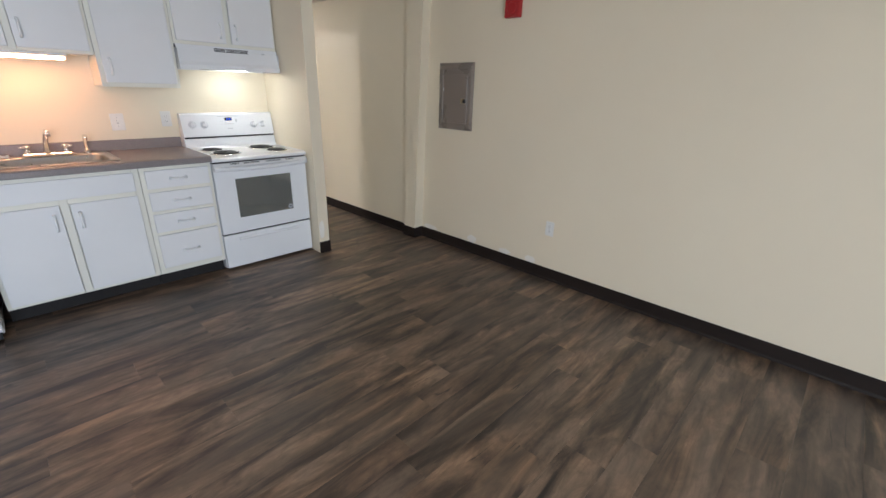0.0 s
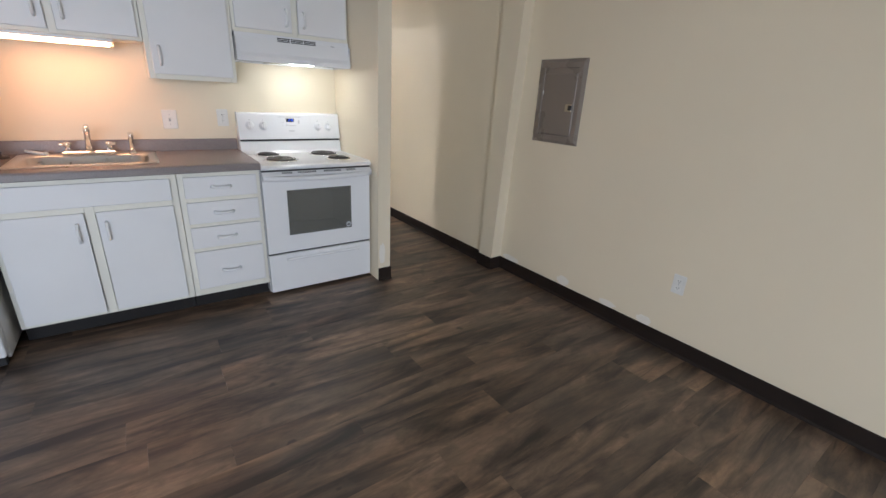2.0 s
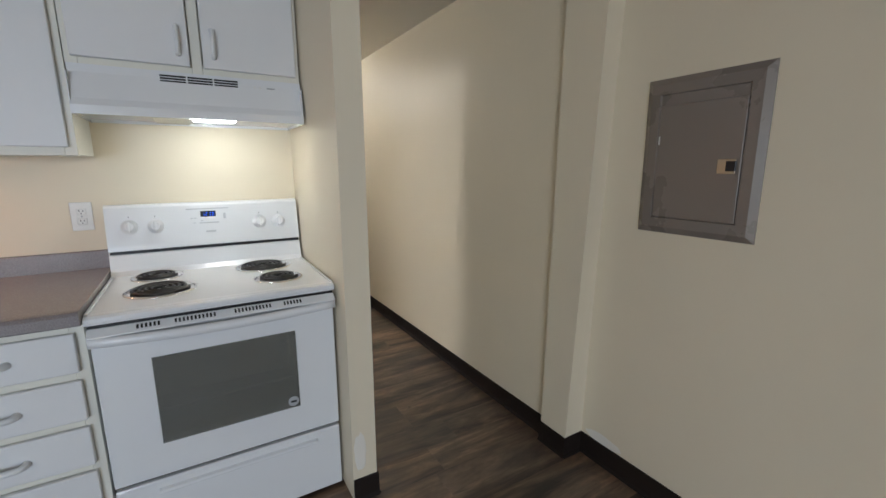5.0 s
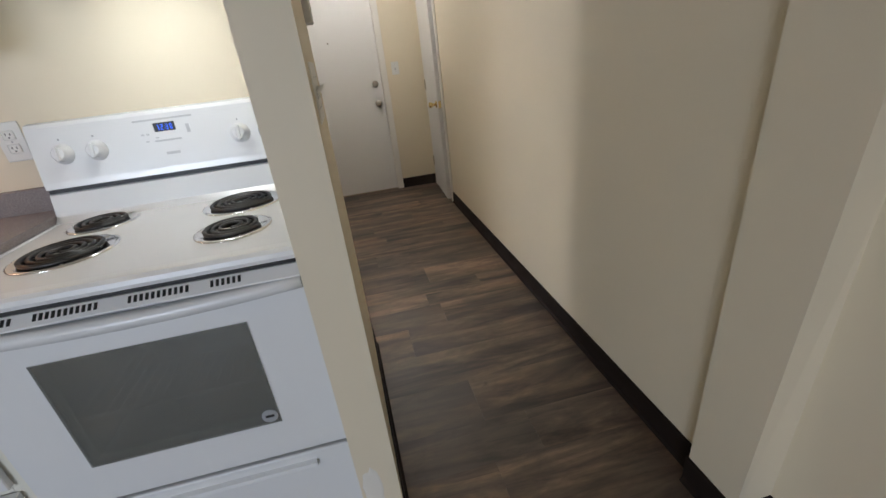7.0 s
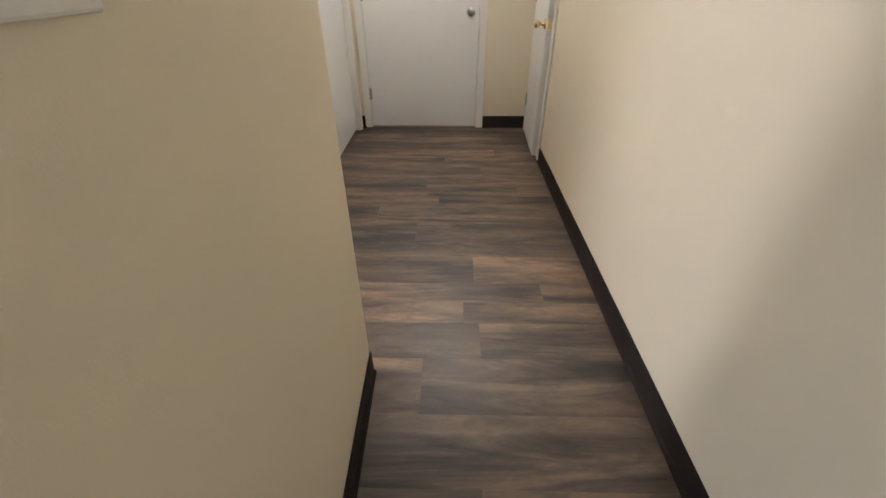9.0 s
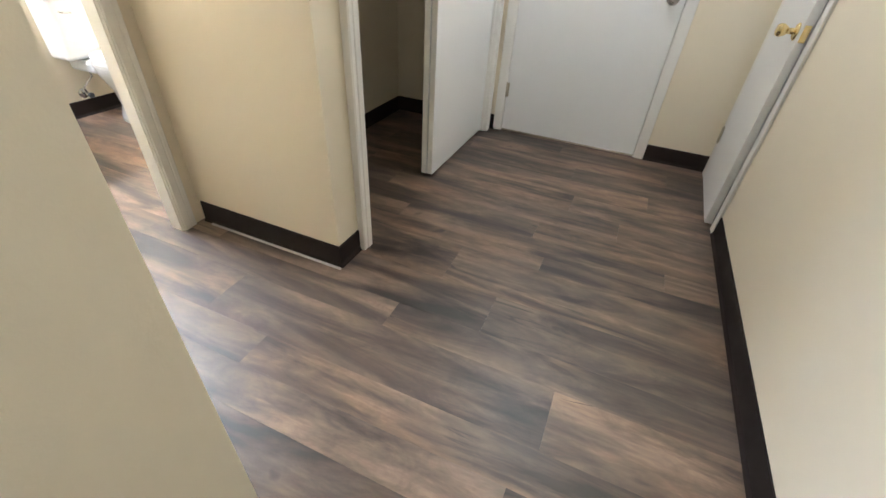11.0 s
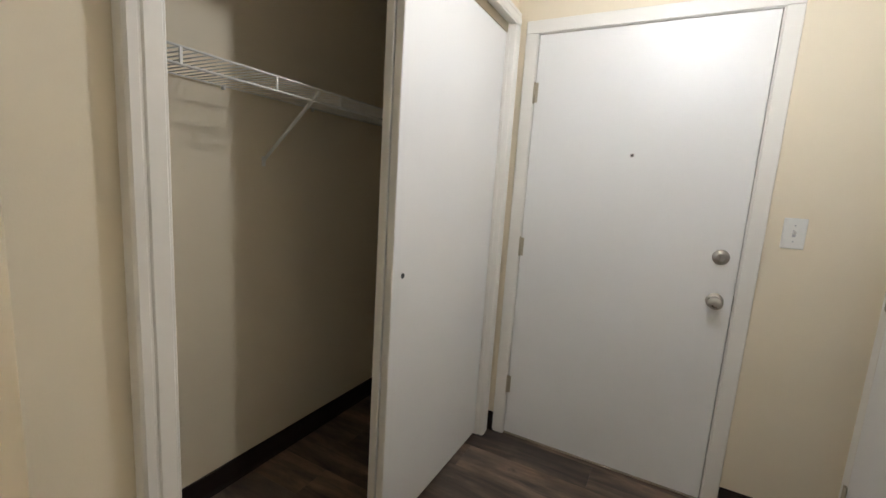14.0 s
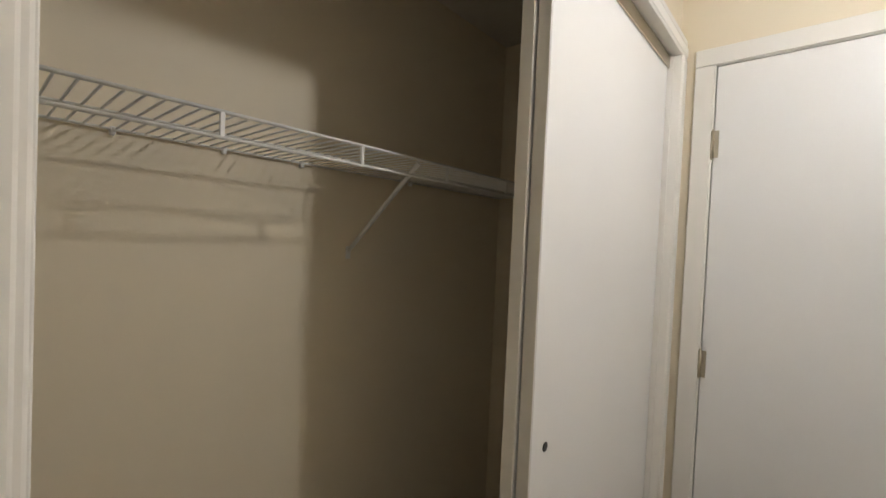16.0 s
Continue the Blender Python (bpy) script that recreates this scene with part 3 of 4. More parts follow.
sink_base = base_unit("sink_base_cabinet", 0.118, 0.925, "white-painted sink base cabinet with two doors")
face_frame(sink_base, 0.118, 0.925, 0.105, 0.890, (0.510,), ((0.105, 0.140), (0.690, 0.750), (0.835, 0.890)))
slab(sink_base, "false_front", 0.140, 0.890, 0.738, 0.862)
for y0, y1, hy in ((0.140, 0.485, 0.448), (0.535, 0.890, 0.572)):
    d = slab(sink_base, "door", y0, y1, 0.124, 0.706)
    pull(d, XF + 0.019, hy, 0.60, True)
drawers = base_unit("drawer_cabinet", 0.927, 1.376, "white-painted four-drawer base cabinet")
face_frame(drawers, 0.927, 1.376, 0.105, 0.890, (), ((0.105, 0.160), (0.398, 0.42), (0.552, 0.575), (0.710, 0.736), (0.850, 0.890)), 0.036)
for z0, z1, hz in ((0.738, 0.862, 0.800), (0.580, 0.711, 0.643), (0.424, 0.555, 0.486), (0.152, 0.399, 0.262)):
    d = slab(drawers, "drawer_front", 0.955, 1.352, z0, z1)
    pull(d, XF + 0.019, 1.150, hz)

# worktop with a rolled front edge, cut round the sink
TOP = 0.936
SX0, SX1, SY0, SY1 = -3.885, -3.415, 0.215, 0.852
worktop = thing("worktop", (-3.6, 0.75, TOP - 0.04), "speckled grey-mauve laminate kitchen worktop", "worktop")
wt = bmesh.new()
yl, yr = 0.105, 1.378
front_prof = [(SX1, TOP), (-3.300, TOP), (-3.290, TOP - 0.003), (-3.285, TOP - 0.012), (-3.285, TOP - 0.040), (-3.290, TOP - 0.045), (SX1, TOP - 0.045)]
for ya, yb in ((yl, SY0), (SY0, SY1), (SY1, yr)):
    prism(wt, front_prof, "y", ya, yb)
box(wt, X_KIT + 0.022, SX1, yl, SY0, TOP - 0.045, TOP)
box(wt, X_KIT + 0.022, SX1, SY1, yr, TOP - 0.045, TOP)
box(wt, X_KIT + 0.022, SX0, SY0, SY1, TOP - 0.045, TOP)
bmesh.ops.remove_doubles(wt, verts=wt.verts, dist=0.0002)
part("slab", wt, M_COUNTER, worktop)
part("backsplash", boxed(X_KIT + 0.001, X_KIT + 0.021, yl, yr, TOP - 0.04, TOP + 0.076, 0.005), M_COUNTER, worktop)


def kitchen_sink():
    s = thing("kitchen_sink", ((SX0 + SX1) / 2, (SY0 + SY1) / 2, TOP - 0.17), "single-bowl drop-in stainless steel kitchen sink", "sink")
    bm = bmesh.new()
    x0, x1, y0, y1 = SX0 + 0.07, SX1 - 0.03, SY0 + 0.035, SY1 - 0.035

    def loop(a0, a1, b0, b1, z, r, n=5):
        out = []
        for cx, cy, s0 in ((a1 - r, b1 - r, 0), (a0 + r, b1 - r, 90), (a0 + r, b0 + r, 180), (a1 - r, b0 + r, 270)):
            for k in range(n + 1):
                a = radians(s0 + 90 * k / n)
                out.append(bm.verts.new((cx + r * math.cos(a), cy + r * math.sin(a), z)))
        return out
    rings = [loop(SX0 - 0.012, SX1 + 0.012, SY0 - 0.012, SY1 + 0.012, TOP + 0.0005, 0.035), loop(SX0 - 0.009, SX1 + 0.009, SY0 - 0.009, SY1 + 0.009, TOP + 0.006, 0.034),
             loop(SX0 + 0.0, SX1 - 0.0, SY0 + 0.0, SY1 - 0.0, TOP + 0.0045, 0.03), loop(x0 - 0.006, x1 + 0.006, y0 - 0.006, y1 + 0.006, TOP + 0.004, 0.06),
             loop(x0, x1, y0, y1, TOP - 0.006, 0.06), loop(x0 + 0.012, x1 - 0.012, y0 + 0.012, y1 - 0.012, TOP - 0.145, 0.06), loop(x0 + 0.05, x1 - 0.05, y0 + 0.05, y1 - 0.05, TOP - 0.165, 0.05)]
    fs = []
    for a, b in zip(rings, rings[1:]):
        for k in range(len(a)):
            f = bm.faces.new((a[k], a[(k + 1) % len(a)], b[(k + 1) % len(a)], b[k]))
            f.smooth = True
            fs.append(f)
    fs.append(bm.faces.new(rings[-1]))
    bmesh.ops.recalc_face_normals(bm, faces=fs)
    bmesh.ops.reverse_faces(bm, faces=[f for f in bm.faces if f.normal.z < -0.9])
    part("bowl", bm, M_STEEL, s)
    part("drain", lathe(bmesh.new(), ((x0 + x1) / 2, (y0 + y1) / 2, TOP - 0.1645), (0, 0, 1), [(0, 0.045), (0.003, 0.043), (0.001, 0.03)], 24), M_CHROME, s)


kitchen_sink()


def faucet():
    fx, fy, z = -3.838, 0.535, TOP + 0.006
    f = thing("kitchen_faucet", (fx, fy, z), "chrome two-handle kitchen faucet with swivel spout", "faucet")
    part("deck_plate", boxed(fx - 0.026, fx + 0.026, fy - 0.130, fy + 0.130, z, z + 0.020, 0.009, 3), M_CHROME, f)
    part("spout", tube(bmesh.new(), [(fx, fy, z + 0.02), (fx, fy, z + 0.050), (fx + 0.010, fy + 0.002, z + 0.085), (fx + 0.04, fy + 0.006, z + 0.118), (fx + 0.08, fy + 0.01, z + 0.148), (fx + 0.120, fy + 0.014, z + 0.168), (fx + 0.142, fy + 0.015, z + 0.164), (fx + 0.150, fy + 0.0155, z + 0.142)], [0.020, 0.017, 0.015, 0.0145, 0.014, 0.014, 0.0145, 0.0155], 14), M_CHROME, f)
    for k in (-1, 1):
        y = fy + k * 0.098
        h = part("handle_base", lathe(bmesh.new(), (fx, y, z + 0.018), (0, 0, 1), [(0, 0.020), (0.010, 0.019), (0.018, 0.011), (0.028, 0.011), (0.034, 0.019), (0.046, 0.020), (0.053, 0.014), (0.055, 0.005)], 18), M_CHROME, f)
        part("lever", tube(bmesh.new(), [(fx, y, z + 0.056), (fx + 0.012, y + k * 0.014, z + 0.060), (fx + 0.026, y + k * 0.034, z + 0.064)], [0.009, 0.008, 0.006], 10), M_CHROME, h)
    s = thing("side_sprayer", (fx + 0.005, 0.745, z), "chrome side sprayer in its holder beside the faucet", "sprayer")
    part("holder", lathe(bmesh.new(), (fx + 0.005, 0.745, z), (0, 0, 1), [(0, 0.024), (0.006, 0.023), (0.018, 0.015), (0.026, 0.014)], 18), M_CHROME, s)
    part("spray_head", tube(bmesh.new(), [(fx + 0.005, 0.745, z + 0.02), (fx + 0.004, 0.745, z + 0.07), (fx + 0.009, 0.747, z + 0.098), (fx + 0.024, 0.75, z + 0.122)], [0.011, 0.0125, 0.014, 0.016], 14), M_CHROME, s)


faucet()
st = thing("drain_stopper", (-3.80, 0.140, TOP), "black rubber sink drain stopper on the worktop", "drain stopper")
part("disc", lathe(bmesh.new(), (-3.80, 0.150, TOP + 0.0003), (0, 0, 1), [(0, 0.038), (0.008, 0.038), (0.012, 0.034), (0.012, 0.010), (0.026, 0.007), (0.032, 0.012), (0.036, 0.010)], 24), M_BLACK, st)
st = thing("sink_strainer", (-3.845, 0.285, TOP), "white plastic tap insert lying by the sink", "strainer")
part("stem", tube(bmesh.new(), [(-3.862, 0.245, TOP + 0.030), (-3.838, 0.330, TOP + 0.012)], [0.007, 0.009], 10), M_PLATE, st)
part("cap", lathe(bmesh.new(), (-3.838, 0.330, TOP + 0.014), (0.25, 0.9, -0.15), [(0, 0.013), (0.012, 0.013), (0.014, 0.008)], 14), M_PLATE, st)

# wall cabinets
XU = -3.680


def wall_unit(name, y0, y1, z0, z1, label, fronts, mids=()):
    c = thing(name, ((X_KIT + XU) / 2, (y0 + y1) / 2, z0), label, "cabinet", "kitchen wall cabinets")
    part("body", boxed(X_KIT + 0.001, XU - 0.019, y0 + 0.0008, y1 - 0.0008, z0 + 0.004, z1 - 0.003), M_FRAME, c)
    face_frame(c, y0, y1, z0, z1 - 0.003, mids, ((z0, z0 + 0.032), (z1 - 0.04, z1 - 0.003)), 0.036, XU)
    for a, b, hy, hz, zz in fronts:
        d = slab(c, "door", a, b, zz, z1 - 0.03, XU)
        pull(d, XU + 0.019, hy, hz, True)
    return c


ZT = 2.22
wall_unit("sink_wall_cabinet", 0.118, 0.895, 1.585, ZT, "white-painted two-door wall cabinet over the sink", ((0.138, 0.490, 0.452, 1.71, 1.605), (0.528, 0.876, 0.562, 1.71, 1.605)), (0.509,))
wall_unit("corner_wall_cabinet", 0.897, 1.372, 1.392, ZT, "taller white-painted single-door wall cabinet", ((0.925, 1.350, 0.965, 1.52, 1.420),))
wall_unit("hood_wall_cabinet", 1.374, 2.140, 1.700, ZT, "white-painted two-door wall cabinet over the hood", ((1.392, 1.742, 1.706, 1.81, 1.722), (1.786, 2.124, 1.822, 1.81, 1.722)), (1.764,))
wall_unit("fridge_wall_cabinet", -0.66, 0.116, 1.735, ZT, "white-painted wall cabinet over the fridge", ((-0.64, -0.285, -0.32, 1.82, 1.755), (-0.255, 0.098, -0.22, 1.82, 1.755)), (-0.27,))
structure("soffit_trim", boxed(X_KIT, -3.62, -0.9, Y_PART0, ZT, H), M_WALL, "cream-painted soffit above the wall cabinets", "soffit")

lt = thing("under_cabinet_light", (-3.74, 0.51, 1.545), "lit warm fluorescent strip light under a wall cabinet", "light")
part("housing", boxed(-3.775, -3.700, 0.270, 0.755, 1.566, 1.5848, 0.003), M_PLATE, lt)
# added opaque lip, keeps part of the tube's light off the wall
part("added_light_shield", boxed(-3.778, -3.770, 0.270, 0.755, 1.548, 1.5655, 0.002, 1), M_PLATE, lt)
part("tube_cover", boxed(-3.766, -3.712, 0.285, 0.740, 1.546, 1.566, 0.007, 3), M_SINKGLOW, lt, "glowing warm tube cover")


def hood():
    h = thing("range_hood", (-3.8, 1.757, 1.53), "white enamel under-cabinet range hood, its lamp lit", "range hood")
    y0, y1, zt, zb, xf = 1.378, 2.138, 1.698, 1.530, -3.628
    bm = bmesh.new()
    # shell: sloping front, thin sides, open below
    prism(bm, [(X_KIT + 0.002, zt), (xf - 0.036, zt), (xf - 0.034, zt - 0.075), (xf, zb + 0.030), (xf, zb), (xf - 0.004, zb), (xf - 0.006, zb + 0.028), (xf - 0.040, zt - 0.008), (X_KIT + 0.002, zt - 0.008)], "y", y0, y1)
    box(bm, X_KIT + 0.002, xf - 0.006, y0, y0 + 0.003, zb, zt - 0.03)
    box(bm, X_KIT + 0.002, xf - 0.006, y1 - 0.003, y1, zb, zt - 0.03)
    box(bm, X_KIT + 0.002, X_KIT + 0.006, y0 + 0.003, y1 - 0.003, zb, zt - 0.03)
    part("shell", bm, M_APPL, h)
    part("under_panel", boxed(X_KIT + 0.006, xf - 0.0065, y0 + 0.003, y1 - 0.003, zb + 0.012, zb + 0.017), M_APPL, h)
    part("filter", boxed(-3.93, -3.70, 1.600, 1.722, zb + 0.004, zb + 0.0125, 0.0015, 1), M_FILTER, h, "grey metal mesh grease filter")
    part("lamp_lens", boxed(-3.745, -3.665, 1.730, 1.880, zb + 0.000, zb + 0.0125, 0.005, 2), M_HOODGLOW, h, "glowing lamp lens")
    for k in range(3):
        ya = 1.640 + k * 0.088
        for j in range(6):
            z = 1.684 - j * 0.0095
            part("vent_slot", boxed(xf - 0.0380, xf - 0.0325, ya, ya + 0.082, z - 0.0044, z + 0.0014), M_SLOT, h)
    part("maker_mark", boxed(xf - 0.0350, xf - 0.0330, 2.005, 2.035, 1.664, 1.669), M_GREYPRINT, h)
    for yk in (1.96, 1.98):
        part("switch", lathe(bmesh.new(), (xf - 0.035, yk, 1.667), (1, 0, 0), [(0, 0.004), (0.004, 0.003)], 10), M_PLATE, h)


hood()


def stove():
    """Freestanding electric coil range."""
    y0, y1, x0, xf = 1.382, 2.136, X_KIT + 0.012, -3.318
    s = thing("electric_range", ((x0 + xf) / 2, (y0 + y1) / 2, 0.0), "white freestanding electric coil range with oven", "stove")
    body = bmesh.new()
    for ya, yb, za, zb, xa in ((y0, y0 + 0.09, 0.018, 0.885, x0), (y1 - 0.09, y1, 0.018, 0.885, x0), (y0 + 0.09, y1 - 0.09, 0.018, 0.36, x0), (y0 + 0.09, y1 - 0.09, 0.80, 0.885, x0)):
        box(body, xa, xf - 0.040, ya, yb, za, zb, 0.002, 1)
    box(body, x0, x0 + 0.12, y0 + 0.09, y1 - 0.09, 0.36, 0.80)
    part("body", body, M_APPL, s)
    liner = bmesh.new()
    ca, cb, cx = y0 + 0.09, y1 - 0.09, x0 + 0.12
    for b in ((cx, cx + 0.004, ca, cb, 0.36, 0.80), (cx + 0.004, xf - 0.041, ca, ca + 0.004, 0.36, 0.80), (cx + 0.004, xf - 0.041, cb - 0.004, cb, 0.36, 0.80), (cx + 0.004, xf - 0.041, ca + 0.004, cb - 0.004, 0.36, 0.364), (cx + 0.004, xf - 0.041, ca + 0.004, cb - 0.004, 0.796, 0.80)):
        box(liner, *b)
    part("oven_liner", liner, M_LINER, s, "dark speckled oven lining")
    rack = bmesh.new()
    for xr in (xf - 0.075, xf - 0.080, cx + 0.05):
        tube(rack, [(xr, ca + 0.005, 0.520), (xr, cb - 0.005, 0.520)], 0.0035, 6)
    for k in range(17):
        yk = ca + 0.025 + k * (cb - ca - 0.05) / 16
        tube(rack, [(cx + 0.05, yk, 0.523), (xf - 0.075, yk, 0.523)], 0.002, 5)
    part("oven_rack", rack, M_CHROME, s, "chrome wire oven rack")
    for y in (y0 + 0.04, y1 - 0.04):
        for x in (x0 + 0.05, xf - 0.09):
            part("foot", lathe(bmesh.new(), (x, y, 0.006), (0, 0, 1), [(0, 0.016), (0.014, 0.014)], 12), M_BLACK, s)
    # cooktop pan with raised lip
    bm = bmesh.new()
    prism(bm, [(x0 + 0.05, 0.884), (x0 + 0.05, 0.912), (xf - 0.020, 0.910), (xf + 0.004, 0.908), (xf + 0.016, 0.902), (xf + 0.019, 0.892), (xf + 0.014, 0.882), (xf - 0.03, 0.8785)], "y", y0 - 0.001, y1 + 0.001)
    part("cooktop", bm, M_APPL, s)
    for ya, yb in ((y0 - 0.001, y0 + 0.010), (y1 - 0.010, y1 + 0.001)):
        part("cooktop_lip", boxed(x0 + 0.06, xf - 0.004, ya, yb, 0.909, 0.9155, 0.003, 2), M_APPL, s)
    # backguard
    bm = bmesh.new()
    prism(bm, [(x0, 0.89), (x0, 1.185), (x0 + 0.008, 1.197), (x0 + 0.030, 1.200), (x0 + 0.050, 1.196), (x0 + 0.058, 1.186), (x0 + 0.084, 1.030), (x0 + 0.086, 1.012), (x0 + 0.078, 1.010), (x0 + 0.078, 0.998), (x0 + 0.084, 0.994), (x0 + 0.100, 0.93), (x0 + 0.118, 0.9115), (x0 + 0.118, 0.89)], "y", y0, y1)
    bg = part("backguard", bm, M_APPL, s)
    part("gap_strip", boxed(x0 + 0.0775, x0 + 0.0845, y0 + 0.004, y1 - 0.004, 0.9985, 1.0095), M_BLACK, bg)

    def on_guard(z):
        return x0 + 0.058 + (1.186 - z) / (1.186 - 1.030) * 0.026
    tilt = Vector((0.986, 0, 0.164))
    for y, z in ((1.462, 1.108), (1.553, 1.106), (1.962, 1.100), (2.046, 1.098)):
        k = part("knob", lathe(bmesh.new(), (on_guard(z) - 0.001, y, z), tilt, [(0, 0.030), (0.003, 0.030), (0.005, 0.021), (0.026, 0.0185), (0.029, 0.016)], 24), M_APPL, bg)
        g = bmesh.new()
        box(g, 0.006, 0.034, -0.0055, 0.0055, -0.021, 0.021, 0.003, 2)
        o = part("grip", g, M_APPL, k)
        o.matrix_parent_inverse = Matrix.Identity(4)
        o.matrix_basis = Matrix.Translation((on_guard(z), y, z)) @ pose(0, 0, 0, 0, -9.5, 0)
        part("dial_mark", boxed(on_guard(z + 0.04) - 0.001, on_guard(z + 0.04) + 0.0012, y - 0.002, y + 0.002, z + 0.038, z + 0.044), M_GREYPRINT, bg)
    xd = on_guard(1.147)
    clock = part("clock_window", boxed(xd - 0.004, xd + 0.0025, 1.722, 1.782, 1.134, 1.160, 0.001, 1), M_BLACK, bg, "black clock window with blue digits")
    segs = bmesh.new()
    digit = {"1": "bc", "2": "abged", "0": "abcdef", "8": "abcdefg", "3": "abgcd"}
    for i, c in enumerate("1230"):
        yy = 1.731 + i * 0.0115 + (0.003 if i > 1 else 0)
        place = {"a": (0, 0.006, 0.0145, 0.0158), "g": (0, 0.006, 0.0075, 0.0088), "d": (0, 0.006, 0.0, 0.0013), "f": (0, 0.0013, 0.008, 0.0155), "b": (0.0047, 0.006, 0.008, 0.0155), "e": (0, 0.0013, 0.0, 0.008), "c": (0.0047, 0.006, 0.0, 0.008)}
        for g in digit[c]:
            a, b, u, v = place[g]
            box(segs, xd + 0.0022, xd + 0.0042, yy + a, yy + b, 1.139 + u, 1.139 + v)
    for z in (1.143, 1.150):
        box(segs, xd + 0.0022, xd + 0.0042, 1.7535, 1.7549, z, z + 0.0014)
    part("digits", segs, M_DISPLAY, clock, "glowing blue clock digits")
    for ya, yb, za, zb, mat in ((1.668, 1.836, 1.168, 1.173, M_PALEPRINT), (1.715, 1.792, 1.106, 1.111, M_PALEPRINT), (1.720, 1.730, 1.116, 1.120, M_PALEPRINT), (1.812, 1.822, 1.112, 1.148, M_PALEPRINT), (1.682, 1.690, 1.128, 1.133, M_PALEPRINT), (1.697, 1.705, 1.128, 1.133, M_PALEPRINT), (1.690, 1.700, 1.108, 1.112, M_PALEPRINT), (1.737, 1.777, 1.066, 1.074, M_PALEPRINT)):
        part("panel_print", boxed(on_guard((za + zb) / 2) - 0.003, on_guard((za + zb) / 2) + 0.0012, ya, yb, za, zb), mat, bg)
    # oven door
    leaf = bmesh.new()
    wy0, wy1, wz0, wz1 = 1.534, 1.982, 0.432, 0.740
    loops = [[leaf.verts.new(p) for p in ((xd0, a, c), (xd0, b, c), (xd0, b, d), (xd0, a, d))] for xd0, a, b, c, d in (
        (xf - 0.038, wy0, wy1, wz0, wz1), (xf - 0.038, y0 + 0.003, y1 - 0.003, 0.310, 0.845), (xf - 0.004, y0 + 0.003, y1 - 0.003, 0.310, 0.845), (xf, y0 + 0.007, y1 - 0.007, 0.314, 0.841), (xf, wy0, wy1, wz0, wz1))]
    leaf_faces = [leaf.faces.new((a[k], a[(k + 1) % 4], b[(k + 1) % 4], b[k])) for a, b in zip(loops, loops[1:] + loops[:1]) for k in range(4)]
    bmesh.ops.recalc_face_normals(leaf, faces=leaf_faces)
    door = part("oven_door", leaf, M_APPL, s)
    part("window", boxed(xf - 0.004, xf + 0.0018, 1.532, 1.984, 0.430, 0.742), M_GLASS, door, "dark reflective oven window")
    badge = part("badge", lathe(bmesh.new(), (xf + 0.0015, 1.960, 0.456), (1, 0, 0), [(0, 0.020), (0.0012, 0.020), (0.0014, 0.017)], 24), M_GREYPRINT, door, "round printed badge")
    part("badge_mark", boxed(xf + 0.0026, xf + 0.0034, 1.949, 1.971, 0.452, 0.460), M_SLOT, badge)
    # vented top band and bowed handle
    part("vent_band", prism(bmesh.new(), [(xf - 0.030, 0.846), (xf - 0.030, 0.8695), (xf + 0.010, 0.8695), (xf + 0.034, 0.8500), (xf + 0.034, 0.846)], "y", y0 + 0.003, y1 - 0.003), M_APPL, door)
    # black bars set into both door gaps imitate the shade inside them
    part("door_gap_shade", boxed(xf - 0.036, xf + 0.006, y0 + 0.004, y1 - 0.004, 0.8700, 0.8775), M_BLACK, s, "black strip standing in for shade in the gap over the oven door")
    part("drawer_gap_shade", boxed(xf - 0.0395, xf - 0.020, y0 + 0.004, y1 - 0.004, 0.2975, 0.3095), M_BLACK, s, "black strip standing in for shade in the gap under the oven door")
    for ya, cnt in ((1.508, 6), (1.610, 11), (1.786, 11), (1.948, 6)):
        for k in range(cnt):
            y = ya + k * 0.0112
            part("vent_slot", prism(bmesh.new(), [(xf + 0.0135, 0.8647), (xf + 0.0155, 0.8669), (xf + 0.0275, 0.8571), (xf + 0.0255, 0.8549)], "y", y, y + 0.0058), M_SLOT, door)
    hb = bmesh.new()
    prof = [(-0.004, 0.004), (0.0, 0.010), (0.020, 0.013), (0.033, 0.009), (0.035, -0.004), (0.031, -0.017), (0.014, -0.022), (-0.004, -0.016)]
    rings = []
    for k in range(17):
        u = k / 16
        y = y0 + 0.004 + (y1 - y0 - 0.008) * u
        bow = 0.012 * (1 - (2 * u - 1) ** 2) + 0.004
        drop = -0.012 * (1 - (2 * u - 1) ** 2)
        rings.append([hb.verts.new((xf + bow + p[0] * (1 if p[0] > 0 else 2 + bow * 60), y, 0.8345 + drop * 0.8 + p[1])) for p in prof])
    fs = []
    for a, b in zip(rings, rings[1:]):
        for k in range(len(prof)):
            f = hb.faces.new((a[k], a[(k + 1) % len(prof)], b[(k + 1) % len(prof)], b[k]))
            f.smooth = True
            fs.append(f)
    fs += [hb.faces.new(rings[0][::-1]), hb.faces.new(rings[-1])]
    bmesh.ops.recalc_face_normals(hb, faces=fs)
    part("handle", hb, M_APPL, door)
    # storage drawer with a moulded lip
    dr = part("storage_drawer", boxed(xf - 0.038, xf - 0.002, y0 + 0.003, y1 - 0.003, 0.024, 0.297, 0.005, 2), M_APPL, s)
    lip = bmesh.new()
    prism(lip, [(xf - 0.004, 0.268), (xf + 0.010, 0.262), (xf + 0.012, 0.252), (xf + 0.004, 0.246), (xf - 0.004, 0.244)], "y", y0 + 0.12, y1 - 0.10)
    part("drawer_lip", lip, M_APPL, dr)
